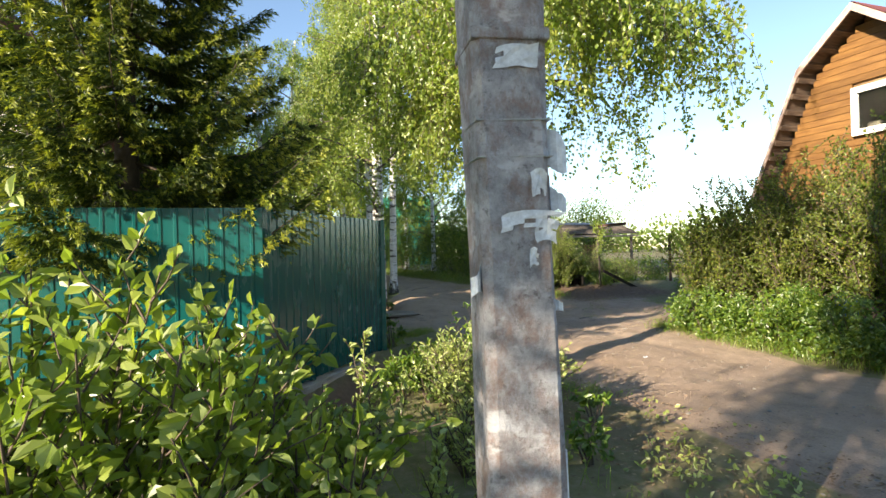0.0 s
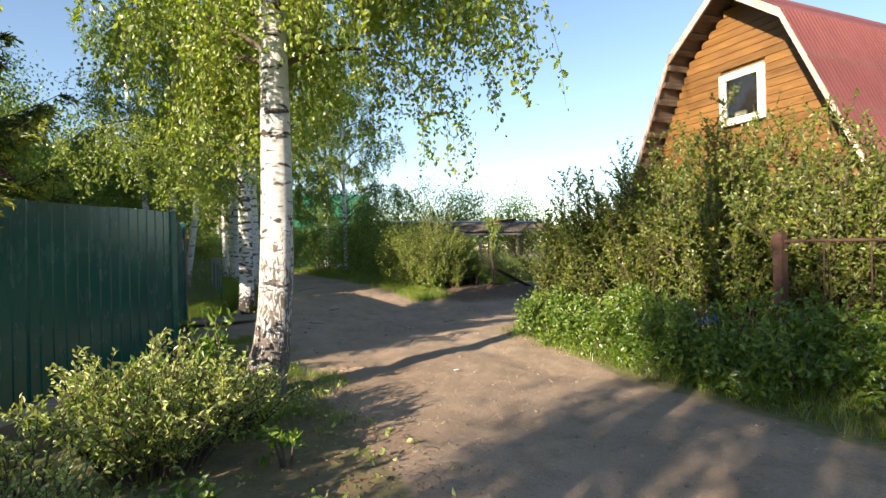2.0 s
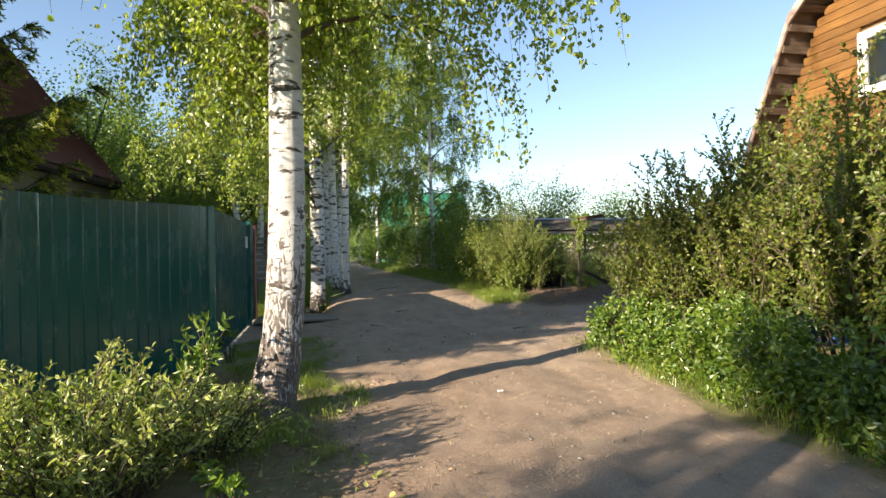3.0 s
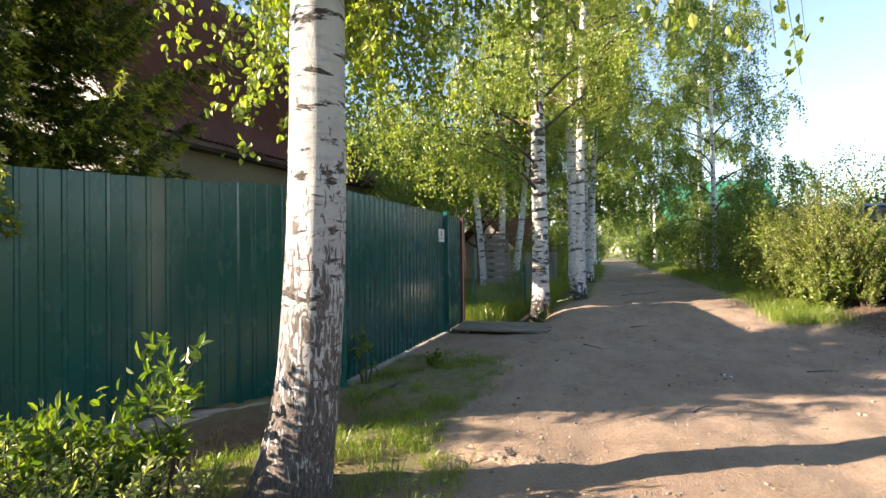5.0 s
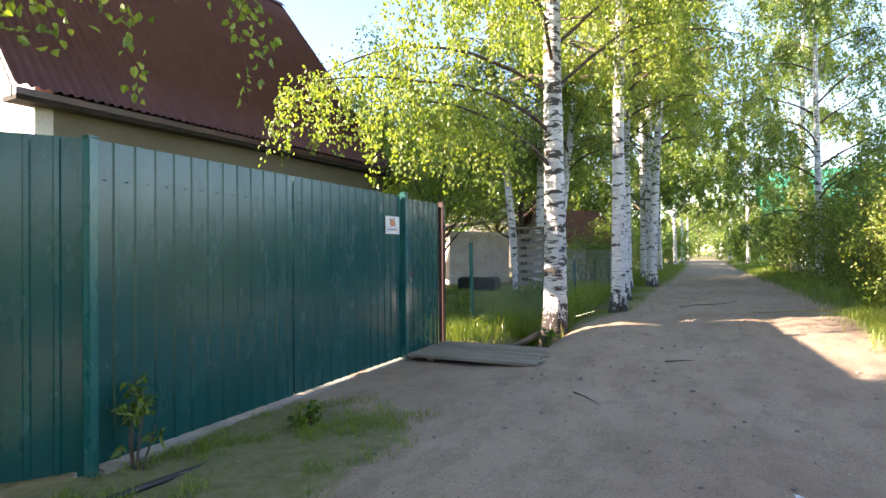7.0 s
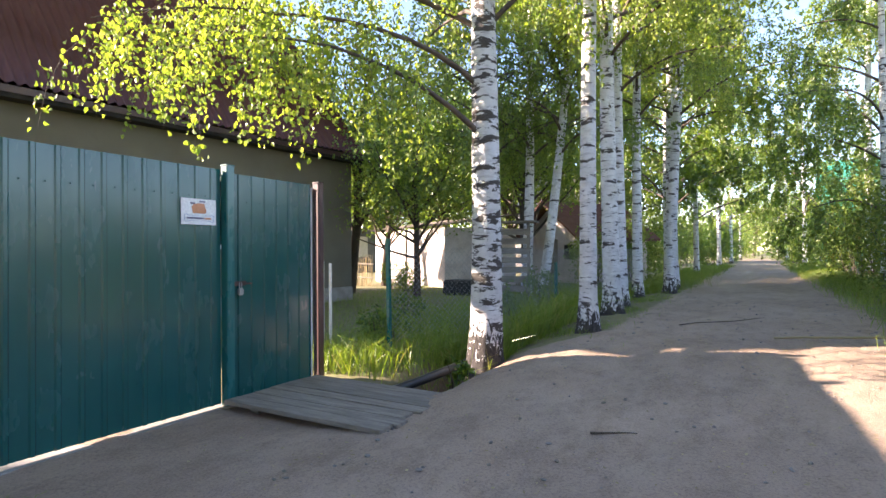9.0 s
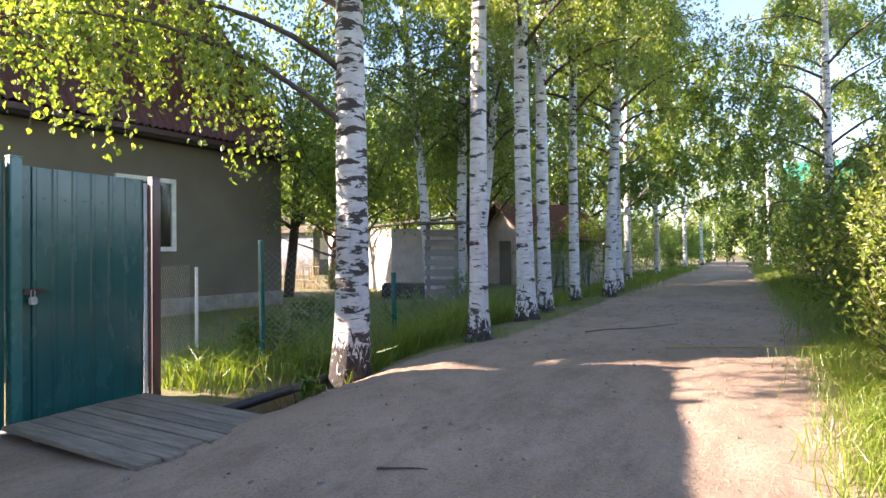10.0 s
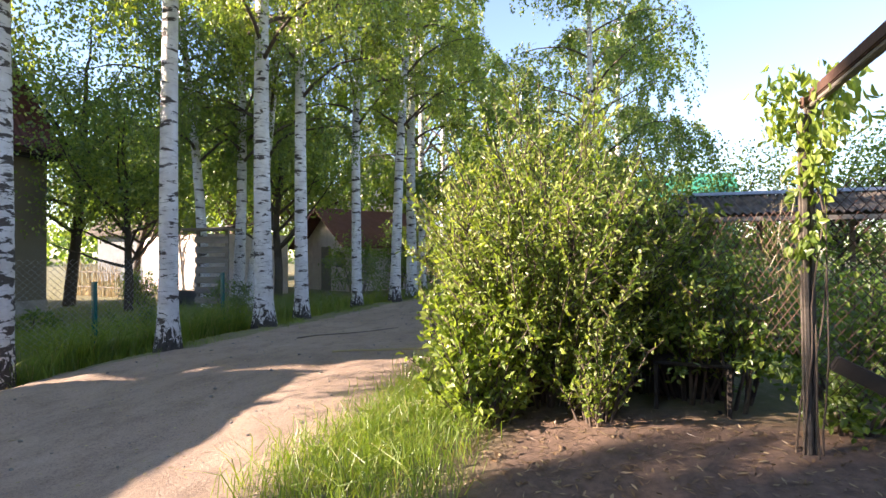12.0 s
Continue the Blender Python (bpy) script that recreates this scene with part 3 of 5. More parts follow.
plank_deck()
pts = [(2.85, 13.1, 0.0), (2.95, 13.6, 0.03), (3.02, 14.0, 0.06), (2.98, 14.9, 0.05), (2.9, 15.6, 0.04), (2.85, 16.4, 0.05)]
tagged(tubes("black_pipe", [(pts, [0.045] * 6)], BLACKPIPE, None, 12), "black plastic water pipe lying in the ditch", "pipe")
pts = [(3.12, 13.3, -0.12), (3.2, 13.9, -0.09), (3.14, 14.6, -0.1)]
tagged(tubes("black_hose", [(pts, [0.028] * 3)], BLACKPIPE, None, 10), "thin dark hose in the ditch", "hose")
pts = [(2.32, 8.0, gz(2.32, 8.0) - 0.01), (2.40, 8.25, gz(2.40, 8.25) + 0.015), (2.42, 8.6, gz(2.42, 8.6) + 0.01), (2.40, 8.9, gz(2.40, 8.9) - 0.02)]
tagged(tubes("black_hose", [(pts, [0.022] * 4)], BLACKPIPE, None, 10), "dark hose half hidden in the grass", "hose")


# ---- chain-link fences ----
def chain_link(a, b, z0, z1, cell=0.075, wire=0.0016):
    """Wire net from a to b, as thin crossed wires."""
    w, h = math.hypot(b[0] - a[0], b[1] - a[1]), z1 - z0
    ux, uy = (b[0] - a[0]) / w, (b[1] - a[1]) / w
    lines = []
    n = int(h / cell)
    for k in range(-n, int(w / cell)):
        for s in (1, -1):
            p0, p1 = k * cell, k * cell + n * cell
            t0, t1 = max(0, -p0 / (p1 - p0)), min(1, (w - p0) / (p1 - p0))
            if t1 <= t0:
                continue
            q = [(p0 + t * (p1 - p0), (t if s > 0 else 1 - t) * h) for t in (t0, t1)]
            lines.append(([(a[0] + ux * q0, a[1] + uy * q0, z0 + q1) for q0, q1 in q], [wire] * 2))
    return tubes_np(lines, 3)


def green_post(x, y, top=1.45):
    p = thing("fence_post", pose(x, y, gz(x, y), 0, 1.2 * math.sin(x * 9), 0), "thin teal painted steel fence post", "post", "chain-link fence posts")
    part("shaft", box_bm(-0.025, -0.025, -0.2, 0.025, 0.025, top, 0.004), TEAL, p)
    part("cap", box_bm(-0.027, -0.027, top, 0.027, 0.027, top + 0.01), TEAL, p)


YARD_POSTS = [(1.82, 14.85), (2.72, 16.25), (2.75, 18.6), (2.75, 21.2), (2.7, 24.0), (2.6, 27.0)]
for x, y in YARD_POSTS:
    green_post(x, y)
for a, b in zip(YARD_POSTS, YARD_POSTS[1:]):
    v, f = chain_link(a, b, 0.2, 1.35)
    tagged(put("chain_link_fence", mesh_np("net", v, f), STEEL), "sagging grey chain-link netting between teal posts", "fence")
v, f = chain_link((1.15, 14.4), (1.85, 13.55), 0.05, 1.2)
tagged(put("chain_link_fence", mesh_np("net", v, f), STEEL), "loose roll of chain-link netting by the wicket", "fence")
p = thing("white_stake", pose(1.2, 14.45, 0.05), "thin pale stake holding the wire netting", "stake")
part("shaft", box_bm(-0.015, -0.015, -0.1, 0.015, 0.015, 1.12, 0.004), WHITEPAINT, p)


p = thing("white_stake", pose(0.46, 4.02, gz(0.46, 4.02), 2, -2, 0), "thin pale stake standing in the ditch", "stake")
part("shaft", box_bm(-0.012, -0.012, -0.1, 0.012, 0.012, 0.3 - gz(0.46, 4.02), 0.003), WHITEPAINT, p)
part("cap", box_bm(-0.014, -0.014, 0.3 - gz(0.46, 4.02), 0.014, 0.014, 0.31 - gz(0.46, 4.02), 0.002), STEEL, p)


# ---- houses ----
def corrugated(a, b, c, wave=0.15, depth=0.02, rows=6, lap=0.012, per=6):
    """Corrugated slope: a to b along the eave, a to c up the slope."""
    a, b, c = Vector(a), Vector(b), Vector(c)
    u, s = b - a, c - a
    n = u.cross(s).normalized()
    nu = int(u.length / wave * per)
    V, F = [], []
    for r in range(rows):
        for e in (0, 1):
            p = a + s * ((r + e) / rows) + n * (lap * (1 - e))
            for k in range(nu + 1):
                V.append(p + u * (k / nu) + n * (depth * math.cos(k / per * 2 * math.pi)))
        o = r * 2 * (nu + 1)
        F += [(o + k, o + k + 1, o + nu + 2 + k, o + nu + 1 + k) for k in range(nu)]
        if r:
            o2 = o - (nu + 1)
            F += [(o2 + k, o2 + k + 1, o + k + 1, o + k) for k in range(nu)]
    return mesh_np("roof", [tuple(q) for q in V], F, True)


def prism_bm(profile, axis, lo, hi):
    """A solid with a profile in the plane across axis ('x' or 'y')."""
    bm = bmesh.new()
    mk = (lambda p, t: (t, p[0], p[1])) if axis == "x" else (lambda p, t: (p[0], t, p[1]))
    A = [bm.verts.new(mk(p, lo)) for p in profile]
    B = [bm.verts.new(mk(p, hi)) for p in profile]
    bm.faces.new(A)
    bm.faces.new(B[::-1])
    n = len(profile)
    for k in range(n):
        bm.faces.new((A[k], B[k], B[(k + 1) % n], A[(k + 1) % n]))
    bmesh.ops.recalc_face_normals(bm, faces=bm.faces)
    return bm


def window_part(parent, at, w, h, frame_w=0.09, label="white window"):
    """A window that lies in the local xz-plane and looks to -y, with a dark room behind the glass."""
    win = new("window", None)
    win.parent = parent
    win.matrix_basis = at
    win["label"] = label
    for x0, z0, x1, z1 in ((0, 0, w, frame_w), (0, h - frame_w, w, h), (0, frame_w, frame_w, h - frame_w), (w - frame_w, frame_w, w, h - frame_w)):
        part("frame", box_bm(x0, -0.04, z0, x1, 0.03, z1, 0.006), WHITEPAINT, win)
    part("pane", box_bm(frame_w, -0.006, frame_w, w - frame_w, 0.0, h - frame_w), GLASS, win)
    part("dark_room", box_bm(frame_w - 0.01, 0.03, frame_w - 0.01, w - frame_w + 0.01, 0.045, h - frame_w + 0.01), DARKHOLLOW, win)
    return win


def plaster_house():
    """Local x runs away from the lane, y along it, from the near eave corner."""
    h = thing("plaster_house", pose(-3.38, 10.75, 0, 0, 0, -4.16), "grey plastered house with a steep brown corrugated roof", "house")
    run, ez, rx, rz = 9.42, 3.72, -4.45, 9.52
    x1, x0, y0, y1 = -0.30, 2 * rx + 0.30, 0.4, run - 0.2
    part("wall", box_bm(x1 - 0.25, y0 + 0.25, -0.3, x1, y1 - 0.25, ez - 0.2), PLASTER, h)
    part("wall", box_bm(x0, y0 + 0.25, -0.3, x0 + 0.25, y1 - 0.25, ez - 0.2), PLASTER, h)
    for ya, yb, mat, lab in ((y0, y0 + 0.25, WHITEWALL, "whitewashed gable"), (y1 - 0.25, y1, PLASTER, "")):
        part("gable", prism_bm([(x0, -0.3), (x1, -0.3), (x1, ez + 0.1), (rx, rz - 0.25), (x0, ez + 0.1)], "y", ya, yb), mat, h, lab)
    part("plinth", box_bm(x1 - 0.1, y0 + 0.3, -0.4, x1 + 0.05, y1, 0.45, 0.015), CONCRETE, h)
    for a, b, c in (((0, 0, ez), (0, run, ez), (rx, 0, rz)), ((2 * rx, run, ez), (2 * rx, 0, ez), (rx, run, rz))):
        put("roof", corrugated(a, b, c, 0.15, 0.028, 6), ROOFBROWN, h)
    # Soffit board coloured near-black: the shade under the eave is in its colour
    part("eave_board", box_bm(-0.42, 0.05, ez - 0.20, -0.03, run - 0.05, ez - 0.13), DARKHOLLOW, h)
    part("eave_board", box_bm(-0.035, 0.05, ez - 0.13, -0.01, run - 0.05, ez - 0.03), MAROON, h)
    for y in (0.0, run - 0.02):
        for s in (1, -1):
            e = rx - s * (rx + 0.05)
            part("rake_board", prism_bm([(e, ez - 0.19), (e, ez - 0.01), (rx, rz - 0.03), (rx, rz - 0.22)], "y", y - 0.012, y + 0.012), MAROON, h)
    part("ridge_cap", prism_bm([(rx - 0.2, rz - 0.15), (rx, rz + 0.05), (rx + 0.2, rz - 0.15), (rx, rz + 0.02)], "y", -0.02, run + 0.02), ROOFBROWN, h)
    window_part(h, pose(x1 + 0.04, 5.38, 1.38, 0, 0, 90), 1.15, 1.42, 0.09, "white plastic window reflecting the trees")

plaster_house()
warning_sign()


def cabin():
    """Log cabin with a gambrel roof; its boarded gable looks to -x."""
    h = thing("log_cabin", pose(0, 0, 0), "orange pine cabin with a red gambrel roof", "house")
    xw, xb, xo = 11.05, 17.5, 10.55
    apex, kl, kr, el, er = (7.07, 5.93), (8.17, 5.02), (5.95, 5.06), (9.42, 2.36), (4.70, 2.34)
    wl, wr = 9.12, 5.02

    def half(z):
        """Range of y inside the gable at the height z."""
        def lerp(p, q):
            return p[0] + (q[0] - p[0]) * (z - p[1]) / (q[1] - p[1])
        lo = lerp(er, kr) if z < kr[1] else lerp(kr, apex)
        hi = lerp(el, kl) if z < kl[1] else lerp(kl, apex)
        return max(lo + 0.06, wr), min(hi - 0.06, wl)

    wy0, wy1, wz0, wz1 = 6.56, 7.43, 3.55, 4.48
    part("core", prism_bm([(wr, -0.2), (wl, -0.2), (wl, 2.6), (kl[0] - 0.1, kl[1] - 0.12), (apex[0], apex[1] - 0.14), (kr[0] + 0.1, kr[1] - 0.12), (wr, 2.6)], "x", xw + 0.06, xb), OLDPINE, h)
    z = 2.42
    while z < 5.7:
        top = z + 0.135
        a, b = half(top)
        spans = [(a, b)] if top <= wz0 or z >= wz1 else [(a, wy0), (wy1, b)]
        for s0, s1 in spans:
            if s1 - s0 > 0.05:
                part("plank", box_bm(xw - 0.012, s0, z, xw + 0.06, s1, top - 0.006, 0.006), PINE, h)
        z = top
    z = 0.1
    while z < 2.4:
        for y0, y1, w in ((wr - 0.12, wl + 0.12, 0),):
            v, f = tubes_np([([(xw + 0.05, y0, z + 0.10), (xw + 0.05, (y0 + y1) / 2, z + 0.10), (xw + 0.05, y1, z + 0.10)], [0.115] * 3)], 12)
            put("log", mesh_np("log", v, f, True), OLDPINE, h)
        v, f = tubes_np([([(xw - 0.12, wr + 0.06, z + 0.2), (14, wr + 0.06, z + 0.2), (xb, wr + 0.06, z + 0.2)], [0.115] * 3)], 12)
        put("log", mesh_np("log", v, f, True), OLDPINE, h)
        z += 0.195
    for p, q, r in ((er, kr, 3), (kr, apex, 2), (apex, kl, 2), (kl, el, 3)):
        down = p if p[1] < q[1] else q
        upp = q if p[1] < q[1] else p
        if down[0] < 7:
            put("roof", corrugated((xb + 0.4, down[0], down[1] + 0.04), (xo, down[0], down[1] + 0.04), (xb + 0.4, upp[0], upp[1] + 0.04), 0.1, 0.008, r), ROOFRED, h)
        else:
            put("roof", corrugated((xo, down[0], down[1] + 0.04), (xb + 0.4, down[0], down[1] + 0.04), (xo, upp[0], upp[1] + 0.04), 0.1, 0.008, r), ROOFRED, h)
        part("fascia", prism_bm([(p[0], p[1] - 0.13), (q[0], q[1] - 0.13), (q[0], q[1] + 0.02), (p[0], p[1] + 0.02)], "x", xo - 0.02, xo + 0.015), FASCIA, h)
        part("soffit", prism_bm([(p[0], p[1] - 0.02), (q[0], q[1] - 0.02), (q[0], q[1] + 0.0), (p[0], p[1] + 0.0)], "x", xo + 0.02, xb), SOFFITWOOD, h)
        n = max(3, int(math.hypot(q[0] - p[0], q[1] - p[1]) / 0.32))
        for k in range(n):
            t = (k + 0.5) / n
            y, zz = p[0] + (q[0] - p[0]) * t, p[1] + (q[1] - p[1]) * t
            ang = math.degrees(math.atan2(q[1] - p[1], q[0] - p[0]))
            part("purlin", box_bm(xo + 0.03, -0.05, -0.085, xw + 0.05, 0.05, -0.022), SOFFITWOOD, h, "", pose(0, y, zz, ang, 0, 0))
    # the frame looks to -x
    win = window_part(h, pose(xw - 0.02, wy1, wz0, 0, 0, -90), wy1 - wy0, wz1 - wz0, 0.12, "white square attic window")
    part("paper_scrap", box_bm(0.28, 0.004, 0.12, 0.52, 0.02, 0.22, 0.02), BEIGE, win, "crumpled paper on the sill")


cabin()


# ---- utility pole ----
def utility_pole():
    p = thing("utility_pole", pose(0.63, 1.22, 0.0, 0.3, -1.4, -9), "stained square concrete pole with torn paper notices", "pole")
    V = []
    n = 60
    prof = [(-0.095, -0.075), (-0.075, -0.095), (0.075, -0.095), (0.095, -0.075), (0.095, 0.075), (0.075, 0.095), (-0.075, 0.095), (-0.095, 0.075)]
    for k in range(n + 1):
        z = -0.3 + k * 6.8 / n
        s = 0.95 - 0.012 * z
        for i, (x, y) in enumerate(prof):
            V.append((x * s + 0.004 * math.sin(z * 5 + i), y * s + 0.004 * math.cos(z * 4.1 + i * 2), z))
    F = [(k * 8 + i, k * 8 + (i + 1) % 8, k * 8 + 8 + (i + 1) % 8, k * 8 + 8 + i) for k in range(n) for i in range(8)]
    put("shaft", mesh_np("shaft", V, F), POLECONCRETE, p)
    r = random.Random(5)

    def scrap(x, z, w, h, side):
        """A torn, curling paper scrap on the front (side 0) or the right face (side 1)."""
        bm = bmesh.new()
        nx, nz = 5, 4
        g = [[None] * (nz + 1) for _ in range(nx + 1)]
        for i in range(nx + 1):
            for j in range(nz + 1):
                a, b = i / nx - 0.5, j / nz - 0.5
                ex = a * w * (1 + 0.25 * r.uniform(-1, 1) * (abs(b) > 0.4))
                ez = b * h * (1 + 0.35 * r.uniform(-1, 1) * (abs(a) > 0.4)) - abs(a) * 0.02
                lift = 0.092 + 0.012 * max(0, a + b) ** 2 + 0.004 * r.random()
                q = (x + ex, -lift, z + ez) if side == 0 else (lift, x + ex, z + ez)
                g[i][j] = bm.verts.new(q)
        for i in range(nx):
            for j in range(nz):
                if r.random() > 0.08:
                    bm.faces.new((g[i][j], g[i + 1][j], g[i + 1][j + 1], g[i][j + 1]))
        part("paper_scrap", bm, PAPER, p, "torn whitish paper scrap")

    scrap(0.025, 1.575, 0.135, 0.04, 0)
    scrap(0.06, 1.55, 0.05, 0.05, 0)
    scrap(0.05, 1.66, 0.035, 0.06, 0)
    scrap(0.03, 1.49, 0.02, 0.04, 0)
    scrap(0.01, 1.95, 0.10, 0.05, 0)
    for z, w, h in ((1.72, 0.07, 0.22), (1.62, 0.1, 0.12), (1.1, 0.1, 0.3), (1.36, 0.05, 0.05), (1.88, 0.06, 0.2)):
        scrap(0.0, z, w, h, 1)
    arcs = []
    for k in range(3):
        r0 = 0.022 + 0.018 * k
        arcs.append(([(0.1065, 0.005 + r0 * math.sin(a), 0.90 + r0 * math.cos(a)) for a in np.linspace(-0.9, 0.9, 7)], [0.0035] * 7))
    part("notice", box_bm(0.098, -0.055, 0.80, 0.105, 0.062, 1.02, 0.001), PAPER, p, "pale paper notice with dark arcs")
    tubes("printed_arcs", arcs, PRINT_DARK, p, 5)

    def flap(x, z, w, h, back):
        """A paper flap that stands off the corner of the pole."""
        bm = bmesh.new()
        cols = []
        for i in range(5):
            a = i / 4
            cut = 1 - 0.35 * a + 0.2 * r.uniform(-1, 1)
            cols.append([bm.verts.new((x + w * a, back - 0.025 * math.sin(a * 2.6), z - h * 0.35 * a + h * b * cut)) for b in (-0.5, -0.15, 0.2, 0.5)])
        for c0, c1 in zip(cols, cols[1:]):
            for j in range(3):
                bm.faces.new((c0[j], c1[j], c1[j + 1], c0[j + 1]))
        part("paper_flap", bm, PAPER, p, "pale torn paper flap")

    flap(0.086, 1.75, 0.055, 0.10, -0.03)
    flap(0.086, 1.625, 0.05, 0.06, -0.03)
    flap(0.086, 1.37, 0.03, 0.03, -0.03)
    flap(-0.086, 1.44, -0.028, 0.055, -0.05)
    for z, hh, out in ((1.985, 0.028, 0.006), (1.80, 0.003, 0.003), (1.715, 0.003, 0.003)):
        e = 0.087 + out
        part("band", box_bm(-e, -e - 0.002, z, e, e, z + hh, 0.002), STEEL if hh < 0.01 else POLECONCRETE, p, "binding round the pole")
    strap = part("steel_strip", box_bm(0.088, -0.03, 0.2, 0.096, 0.02, 2.6, 0.002), STEEL, p, "dull metal strip nailed upright")


utility_pole()


# ---- trees ----
def bent(p, d, length, n, bend, wob):
    """A growing line from p in the direction d, bending by the vector bend, with random wobble."""
    pts = [np.array(p, float)]
    d = np.array(d, float)
    for _ in range(n):
        d = d + np.array(bend) / n + rng.normal(size=3) * wob
        d = d / np.linalg.norm(d)
        pts.append(pts[-1] + d * length / n)
    return np.array(pts)


def trunk_mesh(line, radii, sides, rough):
    v, f = tubes_np([(line, radii)], sides)
    c = np.repeat(line, sides, axis=0)
    d = v - c
    h = v[:, 2]
    amp = rough * (0.25 + np.exp(-np.maximum(h, 0) / 0.7))
    k = np.array([noise.noise((a * 14, b * 14, z * 4.5)) + 0.7 * noise.noise((a * 33, b * 33, z * 11)) for a, b, z in v])
    v = v + unit(d) * (amp * k)[:, None]
    return mesh_np("trunk", v, f, True)


def birch(x, y, height=11.0, girth=0.3, lean=(0.0, 0.0), crown=(2.6, 2.4), strands=700, per=34, low=2.6, leaf=0.055, label="white-barked birch with hanging leafy twigs", detail=False, lower=(), mat=None, bow=0.0, bark=None):
    """lower: extra low limbs (height, direction in degrees, length)."""
    mat = mat or BIRCH_LEAF
    t = thing("birch", pose(x, y, gz(x, y) - 0.03), label, "tree", "birches along the lane")
    n = 90 if detail else 40
    s = np.linspace(0, 1, n)
    zz = s * height - 0.15
    line = np.stack([lean[0] * s * height + 0.10 * np.sin(s * 5 + x) * s - bow * np.exp(-np.maximum(zz, 0) / 0.7), lean[1] * s * height + 0.10 * np.sin(s * 4 + y) * s, zz], 1)
    rad = girth / 2 * (1 - 0.86 * s) ** 0.8 * (1 + (0.42 if detail else 0.7) * np.exp(-np.maximum(zz, 0) / (0.28 if detail else 0.16)))
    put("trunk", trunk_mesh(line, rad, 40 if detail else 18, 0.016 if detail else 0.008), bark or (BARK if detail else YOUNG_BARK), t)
    limbs, tips = [], []

    def at(h):
        i = min(n - 1, int((h + 0.15) / height * n))
        return line[i], rad[i]

    count = 26
    for k in range(count):
        h = low + (height - low - 0.4) * ((k + rng.random()) / count) ** 1.1
        p, r = at(h)
        a = k * 2.4 + rng.uniform(-0.4, 0.4)
        span = crown[0] * (1 - 0.72 * ((h - low) / (height - low)) ** 1.4) * rng.uniform(0.7, 1.1)
        pts = bent(p, (math.cos(a), math.sin(a), 0.9), span * 1.15, 9, (0, 0, -1.0), 0.09)
        limbs.append((pts, np.linspace(max(0.012, min(r * 0.45, 0.035)), 0.004, 10)))
        tips.append((pts, span))
    for h, deg, length in lower:
        p, r = at(h)
        a = radians(deg)
        pts = bent(p, (math.cos(a), math.sin(a), 0.75), length, 12, (0, 0, -1.25), 0.05)
        limbs.append((pts, np.linspace(0.035, 0.004, 13)))
        for _ in range(2):
            tips.append((pts, length))
    for limb in limbs:
        tubes("limb", [limb], TWIG, t, 6)
    twigs, P, A = [], [], []
    for _ in range(strands):
        pts, span = tips[rng.integers(len(tips))]
        i = 4 + rng.integers(len(pts) - 4)
        q = pts[i] + rng.normal(size=3) * 0.10
        L = rng.uniform(0.4, 1.0) * crown[1] * 0.58
        a = rng.uniform(0, 6.28)
        w = bent(q, (math.cos(a) * 0.7, math.sin(a) * 0.7, 0.0), L, 6, (0, 0, -3.0), 0.10)
        twigs.append((w[::2], np.linspace(0.004, 0.0015, 4)))
        m = int(per * L / (crown[1] * 0.33))
        u = rng.random(m) * 6
        j = np.minimum(u.astype(int), 5)
        P.append(w[j] + (w[j + 1] - w[j]) * (u - j)[:, None] + rng.normal(size=(m, 3)) * 0.05)
    tubes("twig_growth", twigs, TWIG, t, 3)["kind"] = "stuff"
    leaves("crown", np.concatenate(P), leaf, leaf * 0.8, mat, t, 0.7, detail)
    return t


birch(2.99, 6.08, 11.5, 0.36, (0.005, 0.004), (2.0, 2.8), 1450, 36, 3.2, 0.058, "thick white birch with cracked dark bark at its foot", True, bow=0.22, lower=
      ((4.4, -25, 2.7), (4.6, -60, 2.4), (4.6, 15, 2.3), (3.4, 112, 1.9), (4.2, 80, 2.2), (4.8, -10, 2.7), (4.4, 128, 2.8), (3.9, 100, 2.6), (4.8, 112, 3.2), (5.2, 90, 3.2)))
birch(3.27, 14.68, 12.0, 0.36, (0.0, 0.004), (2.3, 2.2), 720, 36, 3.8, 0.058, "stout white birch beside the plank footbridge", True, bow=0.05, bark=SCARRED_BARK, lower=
      ((2.75, 246, 3.2), (3.2, 230, 4.0), (3.9, 212, 4.2), (4.8, 250, 3.0)))
for x, y, hh, g, lx, ly in ((3.98, 16.12, 11.5, 0.23, 0.018, 0.0), (3.80, 18.25, 12.0, 0.29, -0.012, 0.0), (3.66, 19.55, 11.5, 0.25, -0.01, 0.01), (3.45, 22.2, 11.0, 0.24, 0.01, 0.0),
                            (4.0, 23.1, 12.0, 0.26, 0.05, 0.0), (3.9, 24.6, 12.0, 0.3, -0.01, 0.02)):
    birch(x, y, hh, g, (lx, ly), (2.4, 1.8), 560, 34, 4.0, 0.060, "slender white birch in the row by the ditch")
for x, y, lx, ly, g in ((0.9, 20.4, -0.10, 0.02, 0.24), (1.25, 20.9, 0.04, 0.0, 0.26), (1.7, 20.6, 0.13, 0.03, 0.24)):
    birch(x, y, 9.5, g, (lx, ly), (2.2, 1.8), 460, 32, 3.2, 0.065, "leaning birch of a clump in the yard", mat=ROAD_LEAF)
birch(9.3, 34.0, 14.0, 0.32, (0, 0), (3.4, 3.0), 800, 36, 2.0, 0.10, "tall weeping birch beyond the bushes", mat=ROAD_LEAF)
birch(8.5, 26.0, 12.5, 0.22, (0, 0), (3.2, 2.6), 800, 32, 1.6, 0.085, "young birch on the verge", mat=ROAD_LEAF)
